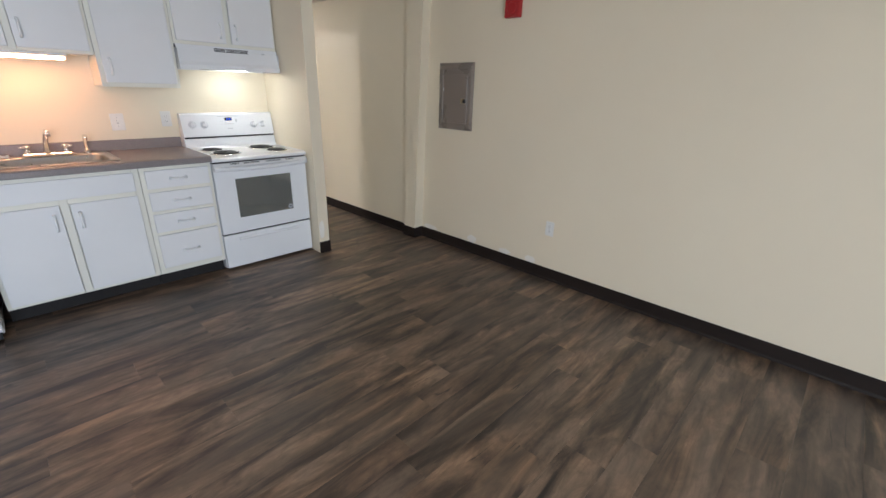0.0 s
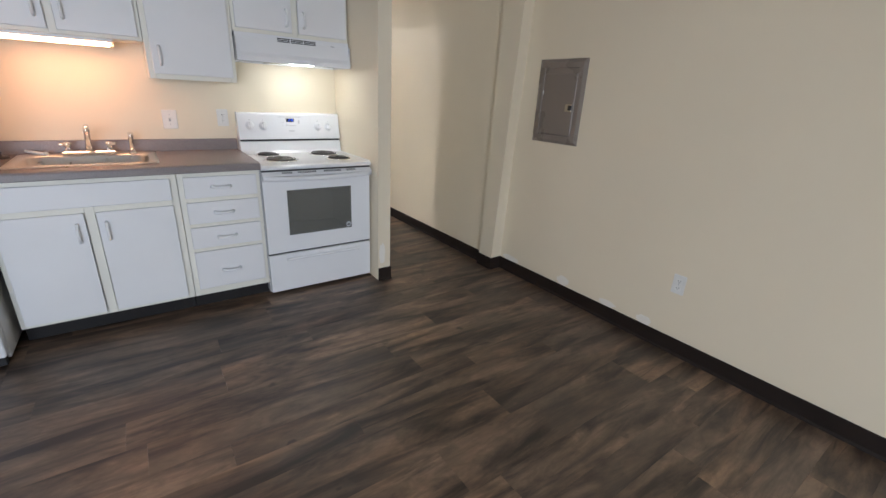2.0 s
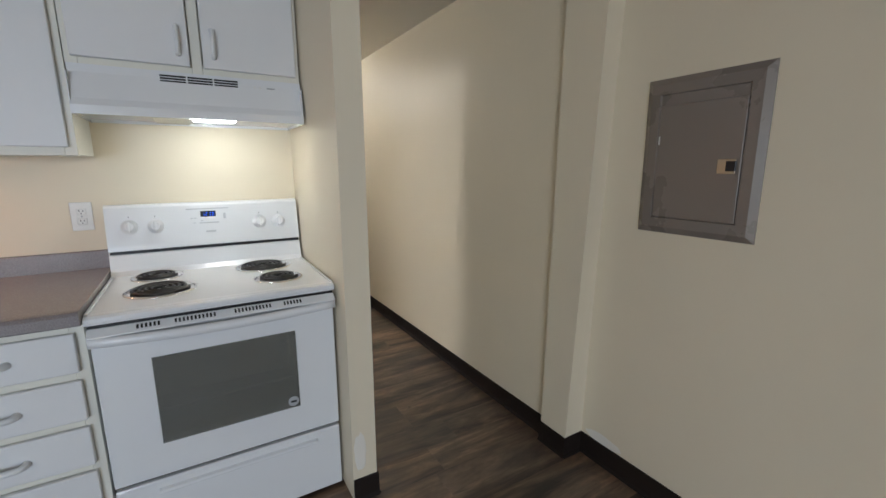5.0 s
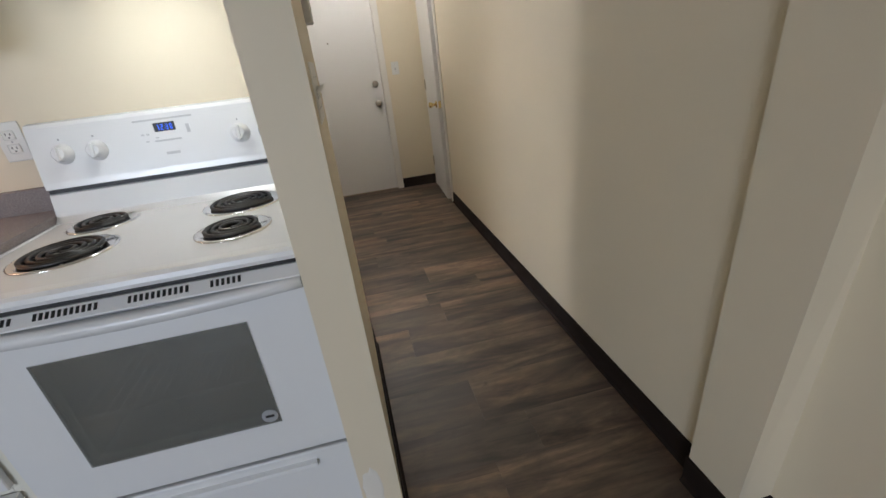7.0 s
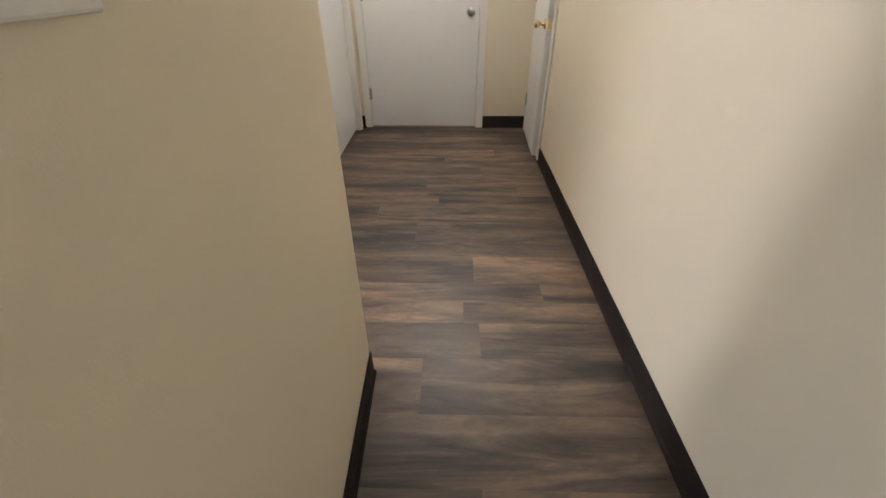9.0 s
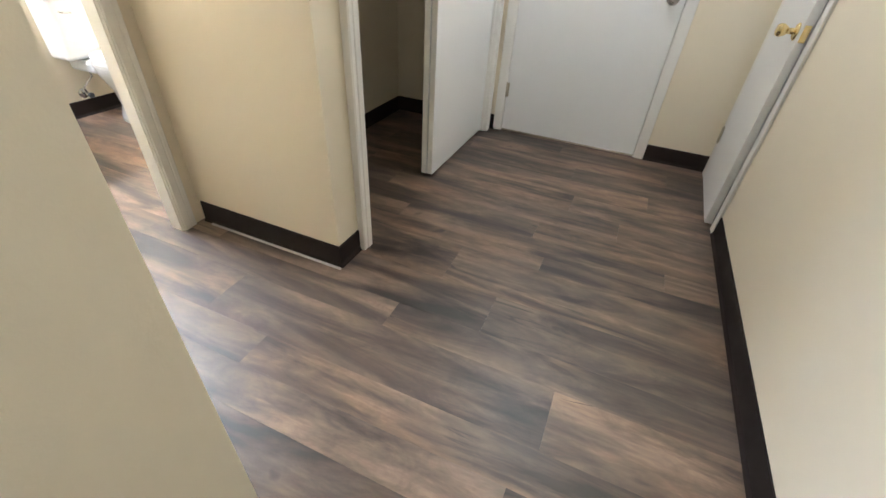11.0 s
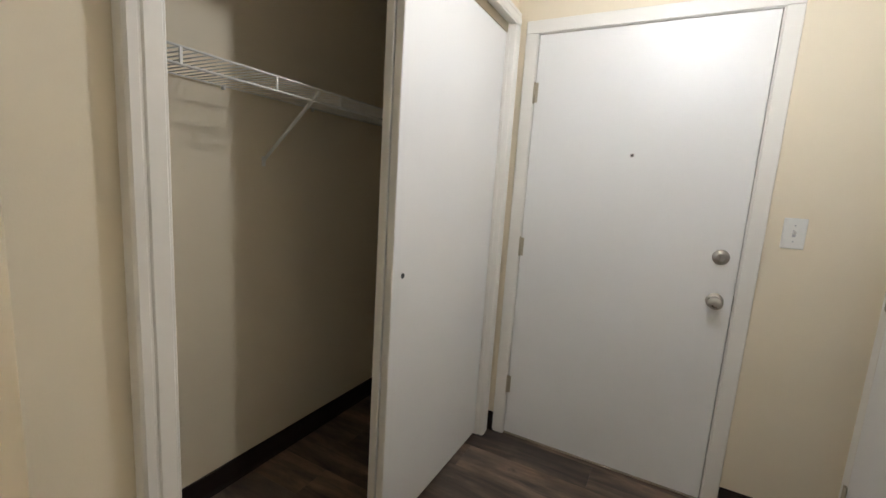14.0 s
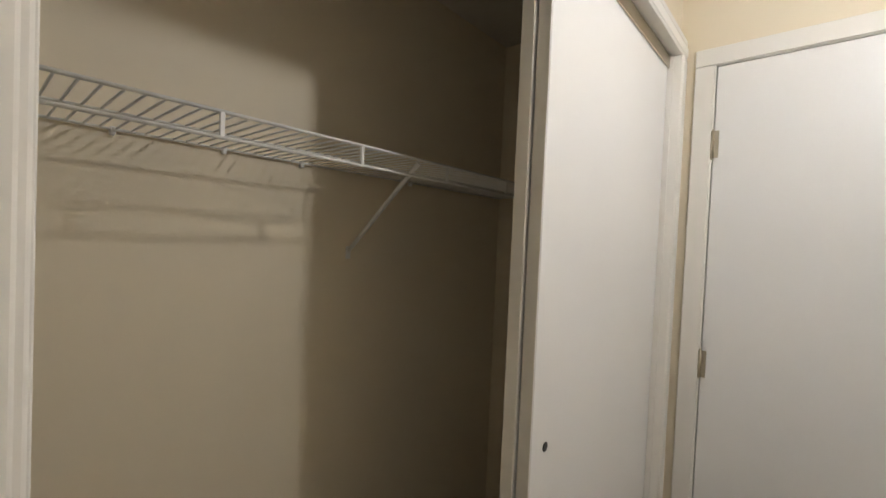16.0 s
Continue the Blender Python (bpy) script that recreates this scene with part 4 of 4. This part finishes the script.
    # burners
    for x, y, r in ((-3.775, 1.545, 0.077), (-3.535, 1.568, 0.099), (-3.745, 1.945, 0.099), (-3.500, 1.968, 0.077)):
        b = part("drip_bowl", lathe(bmesh.new(), (x, y, 0.9095), (0, 0, 1), [(0, r + 0.016), (0.004, r + 0.016), (0.0065, r + 0.010), (0.0045, r + 0.003), (0.0015, r * 0.6), (0.0012, 0.02)], 36), M_CHROME, s, "chrome drip bowl under a coil burner")
        c = bmesh.new()
        turns, per = (4.2 if r > 0.08 else 3.2), 26
        pts = []
        for k in range(int(turns * per) + 1):
            a = 2 * math.pi * k / per
            rr = 0.016 + (r - 0.020) * k / (turns * per)
            pts.append((x + rr * math.cos(a), y + rr * math.sin(a), 0.9190))
        tube(c, pts, 0.0058, 6)
        part("coil", c, M_COIL, b, "black electric burner coil")
        sp = bmesh.new()
        for a in (0.4, 0.4 + 2.094, 0.4 + 4.189):
            tube(sp, [(x, y, 0.9125), (x + (r + 0.004) * math.cos(a), y + (r + 0.004) * math.sin(a), 0.9135)], 0.003, 5)
        part("coil_support", sp, M_STEEL, b)


stove()


def fridge():
    y0, y1, x0, xf = -0.600, 0.086, X_KIT + 0.06, -3.138
    f = thing("refrigerator", ((x0 + xf) / 2, (y0 + y1) / 2, 0.0), "white top-freezer refrigerator with two doors", "refrigerator")
    part("cabinet", boxed(x0, xf - 0.065, y0, y1, 0.03, 1.640, 0.004, 1), M_FRIDGE, f)
    part("lower_door", boxed(xf - 0.058, xf, y0, y1, 0.062, 1.118, 0.012, 3), M_FRIDGE, f)
    part("freezer_door", boxed(xf - 0.058, xf, y0, y1, 1.132, 1.642, 0.012, 3), M_FRIDGE, f)
    part("gasket", boxed(xf - 0.0655, xf - 0.0575, y0 + 0.012, y1 - 0.012, 0.07, 1.635), M_GREYPRINT, f, "grey rubber door gasket")
    part("grille", boxed(xf - 0.055, xf - 0.020, y0 + 0.01, y1 - 0.01, 0.012, 0.056, 0.003, 1), M_BLACK, f, "black base grille")
    for z0, z1 in ((0.665, 1.112), (1.138, 1.58)):
        bm = bmesh.new()
        rings = []
        for k in range(13):
            u = k / 12
            rise = 0.003 + 0.011 * min(1.0, 4 * u if z0 < 1 else 4 * (1 - u))
            z = z0 + (z1 - z0) * u
            rings.append([bm.verts.new((xf - 0.001 + rise * h, y1 - 0.088 + w, z)) for w, h in ((0.0, 0.0), (0.006, 0.75), (0.018, 1.0), (0.034, 0.95), (0.050, 0.5), (0.060, 0.0))])
        faces = [bm.faces.new((a[k], a[(k + 1) % 6], b[(k + 1) % 6], b[k])) for a, b in zip(rings, rings[1:]) for k in range(6)]
        for f0 in faces:
            f0.smooth = True
        faces += [bm.faces.new(rings[0]), bm.faces.new(rings[-1])]
        bmesh.ops.recalc_face_normals(bm, faces=faces)
        part("handle", bm, M_FRIDGE, f, "long moulded white door handle")
    part("maker_badge", boxed(xf, xf + 0.002, y1 - 0.055, y1 - 0.020, 0.640, 0.648), M_NICKEL, f)
    part("hinge_cover", boxed(xf - 0.05, xf - 0.005, y1 - 0.05, y1 - 0.01, 1.642, 1.654, 0.003, 1), M_DARKPRINT, f)
    for y in (y0 + 0.05, y1 - 0.05):
        for x in (x0 + 0.06, xf - 0.09):
            part("foot", lathe(bmesh.new(), (x, y, 0.0055), (0, 0, 1), [(0, 0.018), (0.026, 0.016)], 12), M_BLACK, f)


fridge()


# ---- wall plates and devices ----
def plate(name, at, along, out, label, category, toggles=0, sockets=0, w=0.072, h=0.116):
    """A wall plate: at its middle on the wall face; along is its width direction, out the way it faces."""
    p = thing(name, at, label, category)
    m = Matrix((Vector((*along, 0)), Vector((*out, 0)), Vector((0, 0, 1)))).transposed().to_4x4()
    m.translation = at

    def add(nm, bm, mat, parent, lab=""):
        o = part(nm, bm, mat, None, lab)
        o.parent = parent
        o.matrix_parent_inverse = p.matrix_world.inverted() @ m if parent is p else Matrix.Identity(4)
        return o
    body = add("cover", boxed(-w / 2, w / 2, 0.0005, 0.006, -h / 2, h / 2, 0.003, 2), M_PLATE, p)
    for k in range(toggles):
        u = (k - (toggles - 1) / 2) * 0.046
        add("slot", boxed(u - 0.0055, u + 0.0055, 0.0055, 0.0066, -0.013, 0.013), M_GREYPRINT, body)
        t = prism(bmesh.new(), [(0.006, -0.006), (0.006, 0.008), (0.022, 0.016), (0.023, 0.010)], "x", u - 0.004, u + 0.004)
        add("toggle", t, M_PLATE, body)
        for z in (-0.030, 0.030):
            add("screw", lathe(bmesh.new(), (u, 0.0055, z), (0, 1, 0), [(0, 0.003), (0.0012, 0.0026)], 10), M_GREYPRINT, body)
    for k in range(sockets):
        z = 0.020 if k else -0.020
        face = add("socket", boxed(-0.0165, 0.0165, 0.0055, 0.0085, z - 0.014, z + 0.014, 0.004, 2), M_PLATE, body)
        for u, hh in ((-0.006, 0.008), (0.006, 0.0065)):
            add("socket_slot", boxed(u - 0.0012, u + 0.0012, 0.0082, 0.0089, z - 0.001, z - 0.001 + hh), M_SLOT, face)
        add("earth_hole", lathe(bmesh.new(), (0, 0.0082, z - 0.007), (0, 1, 0), [(0, 0.0024), (0.0006, 0.0024)], 10), M_SLOT, face)
    if sockets:
        add("screw", lathe(bmesh.new(), (0, 0.0055, 0), (0, 1, 0), [(0, 0.003), (0.0012, 0.0026)], 10), M_GREYPRINT, body)
    return p


plate("wall_outlet", (-1.490, Y_LIV, 0.430), (-1, 0), (0, -1), "white duplex wall outlet low on the cream wall", "outlet", 0, 2)
plate("wall_outlet", (X_KIT, 1.302, 1.155), (0, 1), (1, 0), "white duplex outlet above the kitchen worktop", "outlet", 0, 2)
plate("light_switch", (X_KIT, 0.980, 1.140), (0, 1), (1, 0), "white toggle light switch above the kitchen worktop", "light switch", 1, 0, 0.085, 0.122)
plate("light_switch", (X_ENT, 2.846, 1.200), (0, 1), (1, 0), "white toggle light switch beside the entry door", "light switch", 1, 0)
plate("light_switch", (-3.435, Y_PART2 - 0.0062, 1.207), (1, 0), (0, 1), "white three-toggle switch plate on the hallway wall", "light switch", 3, 0, 0.165, 0.122)


def thermostat():
    x, z = -4.06, 1.45
    t = thing("thermostat", (x, Y_PART1, z), "small beige wall thermostat in the hallway", "thermostat")
    part("case", boxed(x - 0.035, x + 0.035, Y_PART1 + 0.0005, Y_PART1 + 0.028, z - 0.055, z + 0.055, 0.005, 2), M_PLATE, t)
    part("setting_lever", boxed(x - 0.022, x + 0.022, Y_PART1 + 0.027, Y_PART1 + 0.030, z + 0.02, z + 0.026), M_GREYPRINT, t)


thermostat()


def breaker_panel():
    x0, x1, z0, z1 = -2.752, -2.350, 1.106, 1.655
    p = thing("breaker_panel", ((x0 + x1) / 2, Y_LIV, z0), "grey metal electrical breaker panel set in the wall", "electrical panel")
    bm = bmesh.new()
    outer = [(x0, z0), (x1, z0), (x1, z1), (x0, z1)]

    def ring(d, y):
        return [bm.verts.new((x + (d if x == x0 else -d), y, z + (d if z == z0 else -d))) for x, z in outer]
    rings = [ring(0, Y_LIV - 0.0004), ring(0, Y_LIV - 0.004), ring(0.022, Y_LIV - 0.017), ring(0.055, Y_LIV - 0.018), ring(0.059, Y_LIV - 0.012)]
    fs = []
    for a, b in zip(rings, rings[1:]):
        for k in range(4):
            fs.append(bm.faces.new((a[k], a[(k + 1) % 4], b[(k + 1) % 4], b[k])))
    fs.append(bm.faces.new(rings[-1]))
    bmesh.ops.recalc_face_normals(bm, faces=fs)
    part("trim_frame", bm, M_PANEL, p)
    d = part("panel_door", boxed(x0 + 0.060, x1 - 0.060, Y_LIV - 0.017, Y_LIV - 0.0125, z0 + 0.060, z1 - 0.094, 0.002, 1), M_PANEL, p)
    part("latch_plate", boxed(-2.478, -2.424, Y_LIV - 0.020, Y_LIV - 0.0165, 1.324, 1.370, 0.001, 1), M_HINGE, d, "dull metal latch plate")
    part("latch", boxed(-2.450, -2.420, Y_LIV - 0.027, Y_LIV - 0.0195, 1.332, 1.364, 0.002, 1), M_BLACK, d, "black latch")
    part("hinge_pin", boxed(x0 + 0.063, x0 + 0.067, Y_LIV - 0.0195, Y_LIV - 0.0165, 1.425, 1.455), M_PLATE, d)


breaker_panel()


def fire_alarm():
    a = thing("fire_alarm", (-1.990, Y_LIV, 1.945), "red wall-mounted fire alarm sounder", "fire alarm")
    part("housing", boxed(-2.055, -1.925, Y_LIV - 0.045, Y_LIV - 0.0005, 1.945, 2.075, 0.008, 2), M_RED, a)
    part("grille", lathe(bmesh.new(), (-1.990, Y_LIV - 0.044, 2.005), (0, -1, 0), [(0, 0.042), (0.004, 0.040), (0.005, 0.03)], 24), M_RED, a)


fire_alarm()


def filler(at, along, out, w, h, seed):
    """A thin smear of fresh wall filler."""
    rng = random.Random(seed)
    bm = bmesh.new()
    n = 22
    pts = []
    for k in range(n):
        a = 2 * math.pi * k / n
        q = 1 + rng.uniform(-0.11, 0.11)
        pts.append((math.cos(a) * w / 2 * q, math.sin(a) * h / 2 * q))
    o, al, ou = Vector(at), Vector((*along, 0)), Vector((*out, 0))
    lo = [bm.verts.new(o + al * u + Vector((0, 0, v))) for u, v in pts]
    hi = [bm.verts.new(o + al * u * 0.85 + Vector((0, 0, v * 0.85)) + ou * 0.0012) for u, v in pts]
    fs = [bm.faces.new(hi)]
    for k in range(n):
        fs.append(bm.faces.new((lo[k], lo[(k + 1) % n], hi[(k + 1) % n], hi[k])))
    bmesh.ops.recalc_face_normals(bm, faces=fs)
    return structure("wall_patch_trim", bm, M_PATCH, "pale patch of wall filler above the baseboard", "wall patch")


filler((-2.285, Y_LIV - 0.0003, 0.135), (1, 0), (0, -1), 0.11, 0.075, 1)
filler((-1.905, Y_LIV - 0.0003, 0.122), (1, 0), (0, -1), 0.13, 0.045, 2)
filler((-1.640, Y_LIV - 0.0003, 0.126), (1, 0), (0, -1), 0.10, 0.06, 3)
filler((-2.84, Y_LIV - 0.0003, 0.120), (1, 0), (0, -1), 0.20, 0.05, 4)
filler((X_PART + 0.0003, 2.180, 0.215), (0, 1), (1, 0), 0.05, 0.17, 5)


# ---- bathroom, seen through its doorway ----
def vanity():
    y1, x0, x1 = -0.120, -5.245, -4.26
    v = thing("bathroom_vanity", ((x0 + x1) / 2, (Y_BB + y1) / 2, 0.0), "white bathroom vanity cabinet with black toe kick", "vanity cabinet")
    part("body", boxed(x0, x1, Y_BB + 0.004, y1 - 0.019, 0.105, 0.770), M_FRAME, v)
    part("face_frame", boxed(x0, x1, y1 - 0.019, y1, 0.100, 0.772, 0.0015, 1), M_FRAME, v)
    part("toe_kick", boxed(x0 + 0.004, x1 - 0.004, Y_BB + 0.016, y1 - 0.075, 0.006, 0.104), M_KICK, v, "black recessed toe kick")
    for a, b in ((-5.225, -4.62), (-4.58, -4.32)):
        part("door", boxed(a, b, y1, y1 + 0.018, 0.160, 0.705, 0.0025, 1), M_CAB, v)
    top = part("countertop", boxed(x0 - 0.012, x1, Y_BB + 0.002, y1 + 0.025, 0.773, 0.800, 0.008, 2), M_PORC, v, "white moulded countertop")
    part("splash", boxed(x0 - 0.012, x1, Y_BB + 0.002, Y_BB + 0.020, 0.800, 0.88, 0.004, 1), M_PORC, top)
    lamp = thing("vanity_light", (-4.93, Y_BB, 2.05), "three-bulb bathroom vanity wall light, lit", "wall light")
    part("back_bar", boxed(-5.20, -4.66, Y_BB + 0.001, Y_BB + 0.045, 2.015, 2.085, 0.006, 2), M_CHROME, lamp)
    for x in (-5.10, -4.93, -4.76):
        part("bulb", lathe(bmesh.new(), (x, Y_BB + 0.045, 2.05), (0, 1, 0), [(0, 0.018), (0.02, 0.03), (0.045, 0.045), (0.07, 0.047), (0.092, 0.034), (0.10, 0.012)], 20), M_VANGLOW, lamp, "glowing globe bulb")


vanity()


def toilet():
    cx, yb = -5.765, Y_BB
    t = thing("toilet", (cx, -0.42, 0.0), "white porcelain two-piece toilet", "toilet")
    tank = part("tank", boxed(cx - 0.205, cx + 0.205, yb + 0.015, yb + 0.200, 0.375, 0.705, 0.025, 3), M_PORC, t)
    part("tank_lid", boxed(cx - 0.215, cx + 0.215, yb + 0.010, yb + 0.210, 0.706, 0.738, 0.010, 2), M_PORC, t)
    part("flush_lever", tube(bmesh.new(), [(cx + 0.150, yb + 0.200, 0.640), (cx + 0.150, yb + 0.214, 0.640), (cx + 0.095, yb + 0.216, 0.632)], 0.006, 8), M_CHROME, tank, "chrome flush lever")
    bm = bmesh.new()
    rings = []
    for z, a, b, off in ((0.004, 0.105, 0.20, 0.0), (0.03, 0.10, 0.195, 0.0), (0.10, 0.085, 0.165, 0.0), (0.20, 0.105, 0.18, 0.01), (0.30, 0.160, 0.225, 0.03), (0.365, 0.182, 0.245, 0.04), (0.385, 0.180, 0.243, 0.04)):
        rings.append([bm.verts.new((cx + a * math.cos(2 * math.pi * k / 28), -0.36 + off + b * math.sin(2 * math.pi * k / 28), z)) for k in range(28)])
    fs = []
    for a, b in zip(rings, rings[1:]):
        for k in range(28):
            f = bm.faces.new((a[k], a[(k + 1) % 28], b[(k + 1) % 28], b[k]))
            f.smooth = True
            fs.append(f)
    fs += [bm.faces.new(rings[0][::-1]), bm.faces.new(rings[-1])]
    bmesh.ops.recalc_face_normals(bm, faces=fs)
    part("bowl", bm, M_PORC, t)
    part("tank_deck", boxed(cx - 0.13, cx + 0.13, yb + 0.03, yb + 0.27, 0.30, 0.376, 0.02, 2), M_PORC, t)
    for z, nm in ((0.386, "seat"), (0.404, "seat_lid")):
        s = bmesh.new()
        lo = [s.verts.new((cx + 0.186 * math.cos(2 * math.pi * k / 32), -0.315 + 0.235 * math.sin(2 * math.pi * k / 32), z)) for k in range(32)]
        hi = [s.verts.new((cx + 0.183 * math.cos(2 * math.pi * k / 32), -0.315 + 0.232 * math.sin(2 * math.pi * k / 32), z + 0.016)) for k in range(32)]
        fs = [s.faces.new(hi), s.faces.new(lo[::-1])] + [s.faces.new((lo[k], lo[(k + 1) % 32], hi[(k + 1) % 32], hi[k])) for k in range(32)]
        part(nm, s, M_PORC, t)
    w = thing("water_supply_valve", (-5.66, Y_BB, 0.14), "chrome toilet supply valve and bent flexible hose", "supply valve")
    part("escutcheon", lathe(bmesh.new(), (-5.66, Y_BB, 0.140), (0, 1, 0), [(0, 0.032), (0.004, 0.030), (0.012, 0.012)], 18), M_CHROME, w)
    part("valve", tube(bmesh.new(), [(-5.66, Y_BB + 0.01, 0.140), (-5.66, Y_BB + 0.07, 0.140)], [0.010, 0.012], 10), M_CHROME, w)
    part("valve_handle", lathe(bmesh.new(), (-5.66, Y_BB + 0.07, 0.140), (0, 1, 0), [(0, 0.016), (0.012, 0.018), (0.018, 0.012)], 14), M_DARKPRINT, w)
    part("hose", tube(bmesh.new(), [(-5.66, Y_BB + 0.05, 0.145), (-5.645, Y_BB + 0.055, 0.185), (-5.675, Y_BB + 0.06, 0.215), (-5.715, Y_BB + 0.07, 0.25), (-5.70, Y_BB + 0.08, 0.30), (-5.705, Y_BB + 0.09, 0.376)], 0.006, 8), M_CHROME, w)


toilet()

# ---- hallway ceiling light ----
hl = thing("ceiling_light", (-6.04, 2.43, H - 0.22), "bare frosted bulb in a white ceiling lampholder", "ceiling light")
part("holder", lathe(bmesh.new(), (-6.04, 2.43, H - 0.0005), (0, 0, -1), [(0, 0.058), (0.012, 0.057), (0.024, 0.034), (0.060, 0.032), (0.075, 0.028), (0.085, 0.026)], 28), M_PORC, hl)
part("bulb", lathe(bmesh.new(), (-6.04, 2.43, H - 0.0855), (0, 0, -1), [(0, 0.020), (0.015, 0.022), (0.035, 0.034), (0.055, 0.038), (0.072, 0.032), (0.084, 0.018), (0.088, 0.004)], 28), M_HALLGLOW, hl, "glowing frosted glass bulb")

# ---- floor: vinyl planks over a dark base ----
floor = structure("floor", boxed(-7.1, X_EAST + 0.15, Y_SOUTH - 0.15, 4.0, -0.08, -0.0045), M_SUB, "grey-brown wood-look vinyl plank floor", "floor")
LONG = 1.22
# edges of the rows in the hallway; further rows mix three widths
HALL_ROWS = [-6.335, -6.157, -5.979, -5.801, -5.652, -5.525, -5.424, -5.190, -4.993, -4.866, -4.657, -4.530, -4.403, -4.220]
# end joints that show clearly
JOINTS = [(-6.25, 2.817), (-5.59, 2.910), (-5.31, 2.070), (-5.08, 2.308), (-4.76, 2.600), (-4.60, 2.888), (-4.31, 2.606), (-2.42, 0.945), (-2.21, 1.836), (-1.40, 1.588), (-0.93, 2.461), (-0.39, 2.960), (-0.23, 1.970)]
plank_meshes = {}
rng = random.Random(11)


def plank(x, y0, y1, wide):
    key = (round(wide, 3), round(y1 - y0, 2))
    if key not in plank_meshes:
        bm = bmesh.new()
        g, W, L = 0.0002, *key
        vs = [bm.verts.new(p) for p in ((g, g, -0.0005), (W - g, g, -0.0005), (W - g, L - g, -0.0005), (g, L - g, -0.0005))]
        top = [bm.verts.new((v.co.x, v.co.y, 0)) for v in vs]
        low = [bm.verts.new((v.co.x, v.co.y, -0.004)) for v in vs]
        bm.faces.new(top)
        for k in range(4):
            bm.faces.new((vs[k], vs[(k + 1) % 4], top[(k + 1) % 4], top[k]))
            bm.faces.new((low[k], low[(k + 1) % 4], vs[(k + 1) % 4], vs[k]))
        plank_meshes[key] = mesh_of("plank", bm, M_FLOOR)
    ob = new("plank", plank_meshes[key])
    ob.parent = floor
    ob.location = (x, y0, 0)


edges = [HALL_ROWS[0] - 0.712, HALL_ROWS[0] - 0.534, HALL_ROWS[0] - 0.356, HALL_ROWS[0] - 0.178] + HALL_ROWS
while edges[-1] < X_EAST:
    edges.append(edges[-1] + rng.choice((0.127, 0.178, 0.178, 0.229)))
for x, x_next in zip(edges, edges[1:]):
    lo = 0.90 if x_next < -6.4 else (-0.80 if x_next < X_ALC else Y_SOUTH)
    hi = 3.95 if x < -5.7 else 3.24
    start = rng.uniform(0, LONG)
    for jx, jy in JOINTS:
        if x <= jx < x_next:
            start = jy
    y = start - LONG * math.ceil((start - lo) / LONG)
    while y < hi:
        a, b = max(y, lo), min(y + LONG, hi)
        if b - a > 0.03:
            plank(x, a, b, x_next - x)
        y += LONG
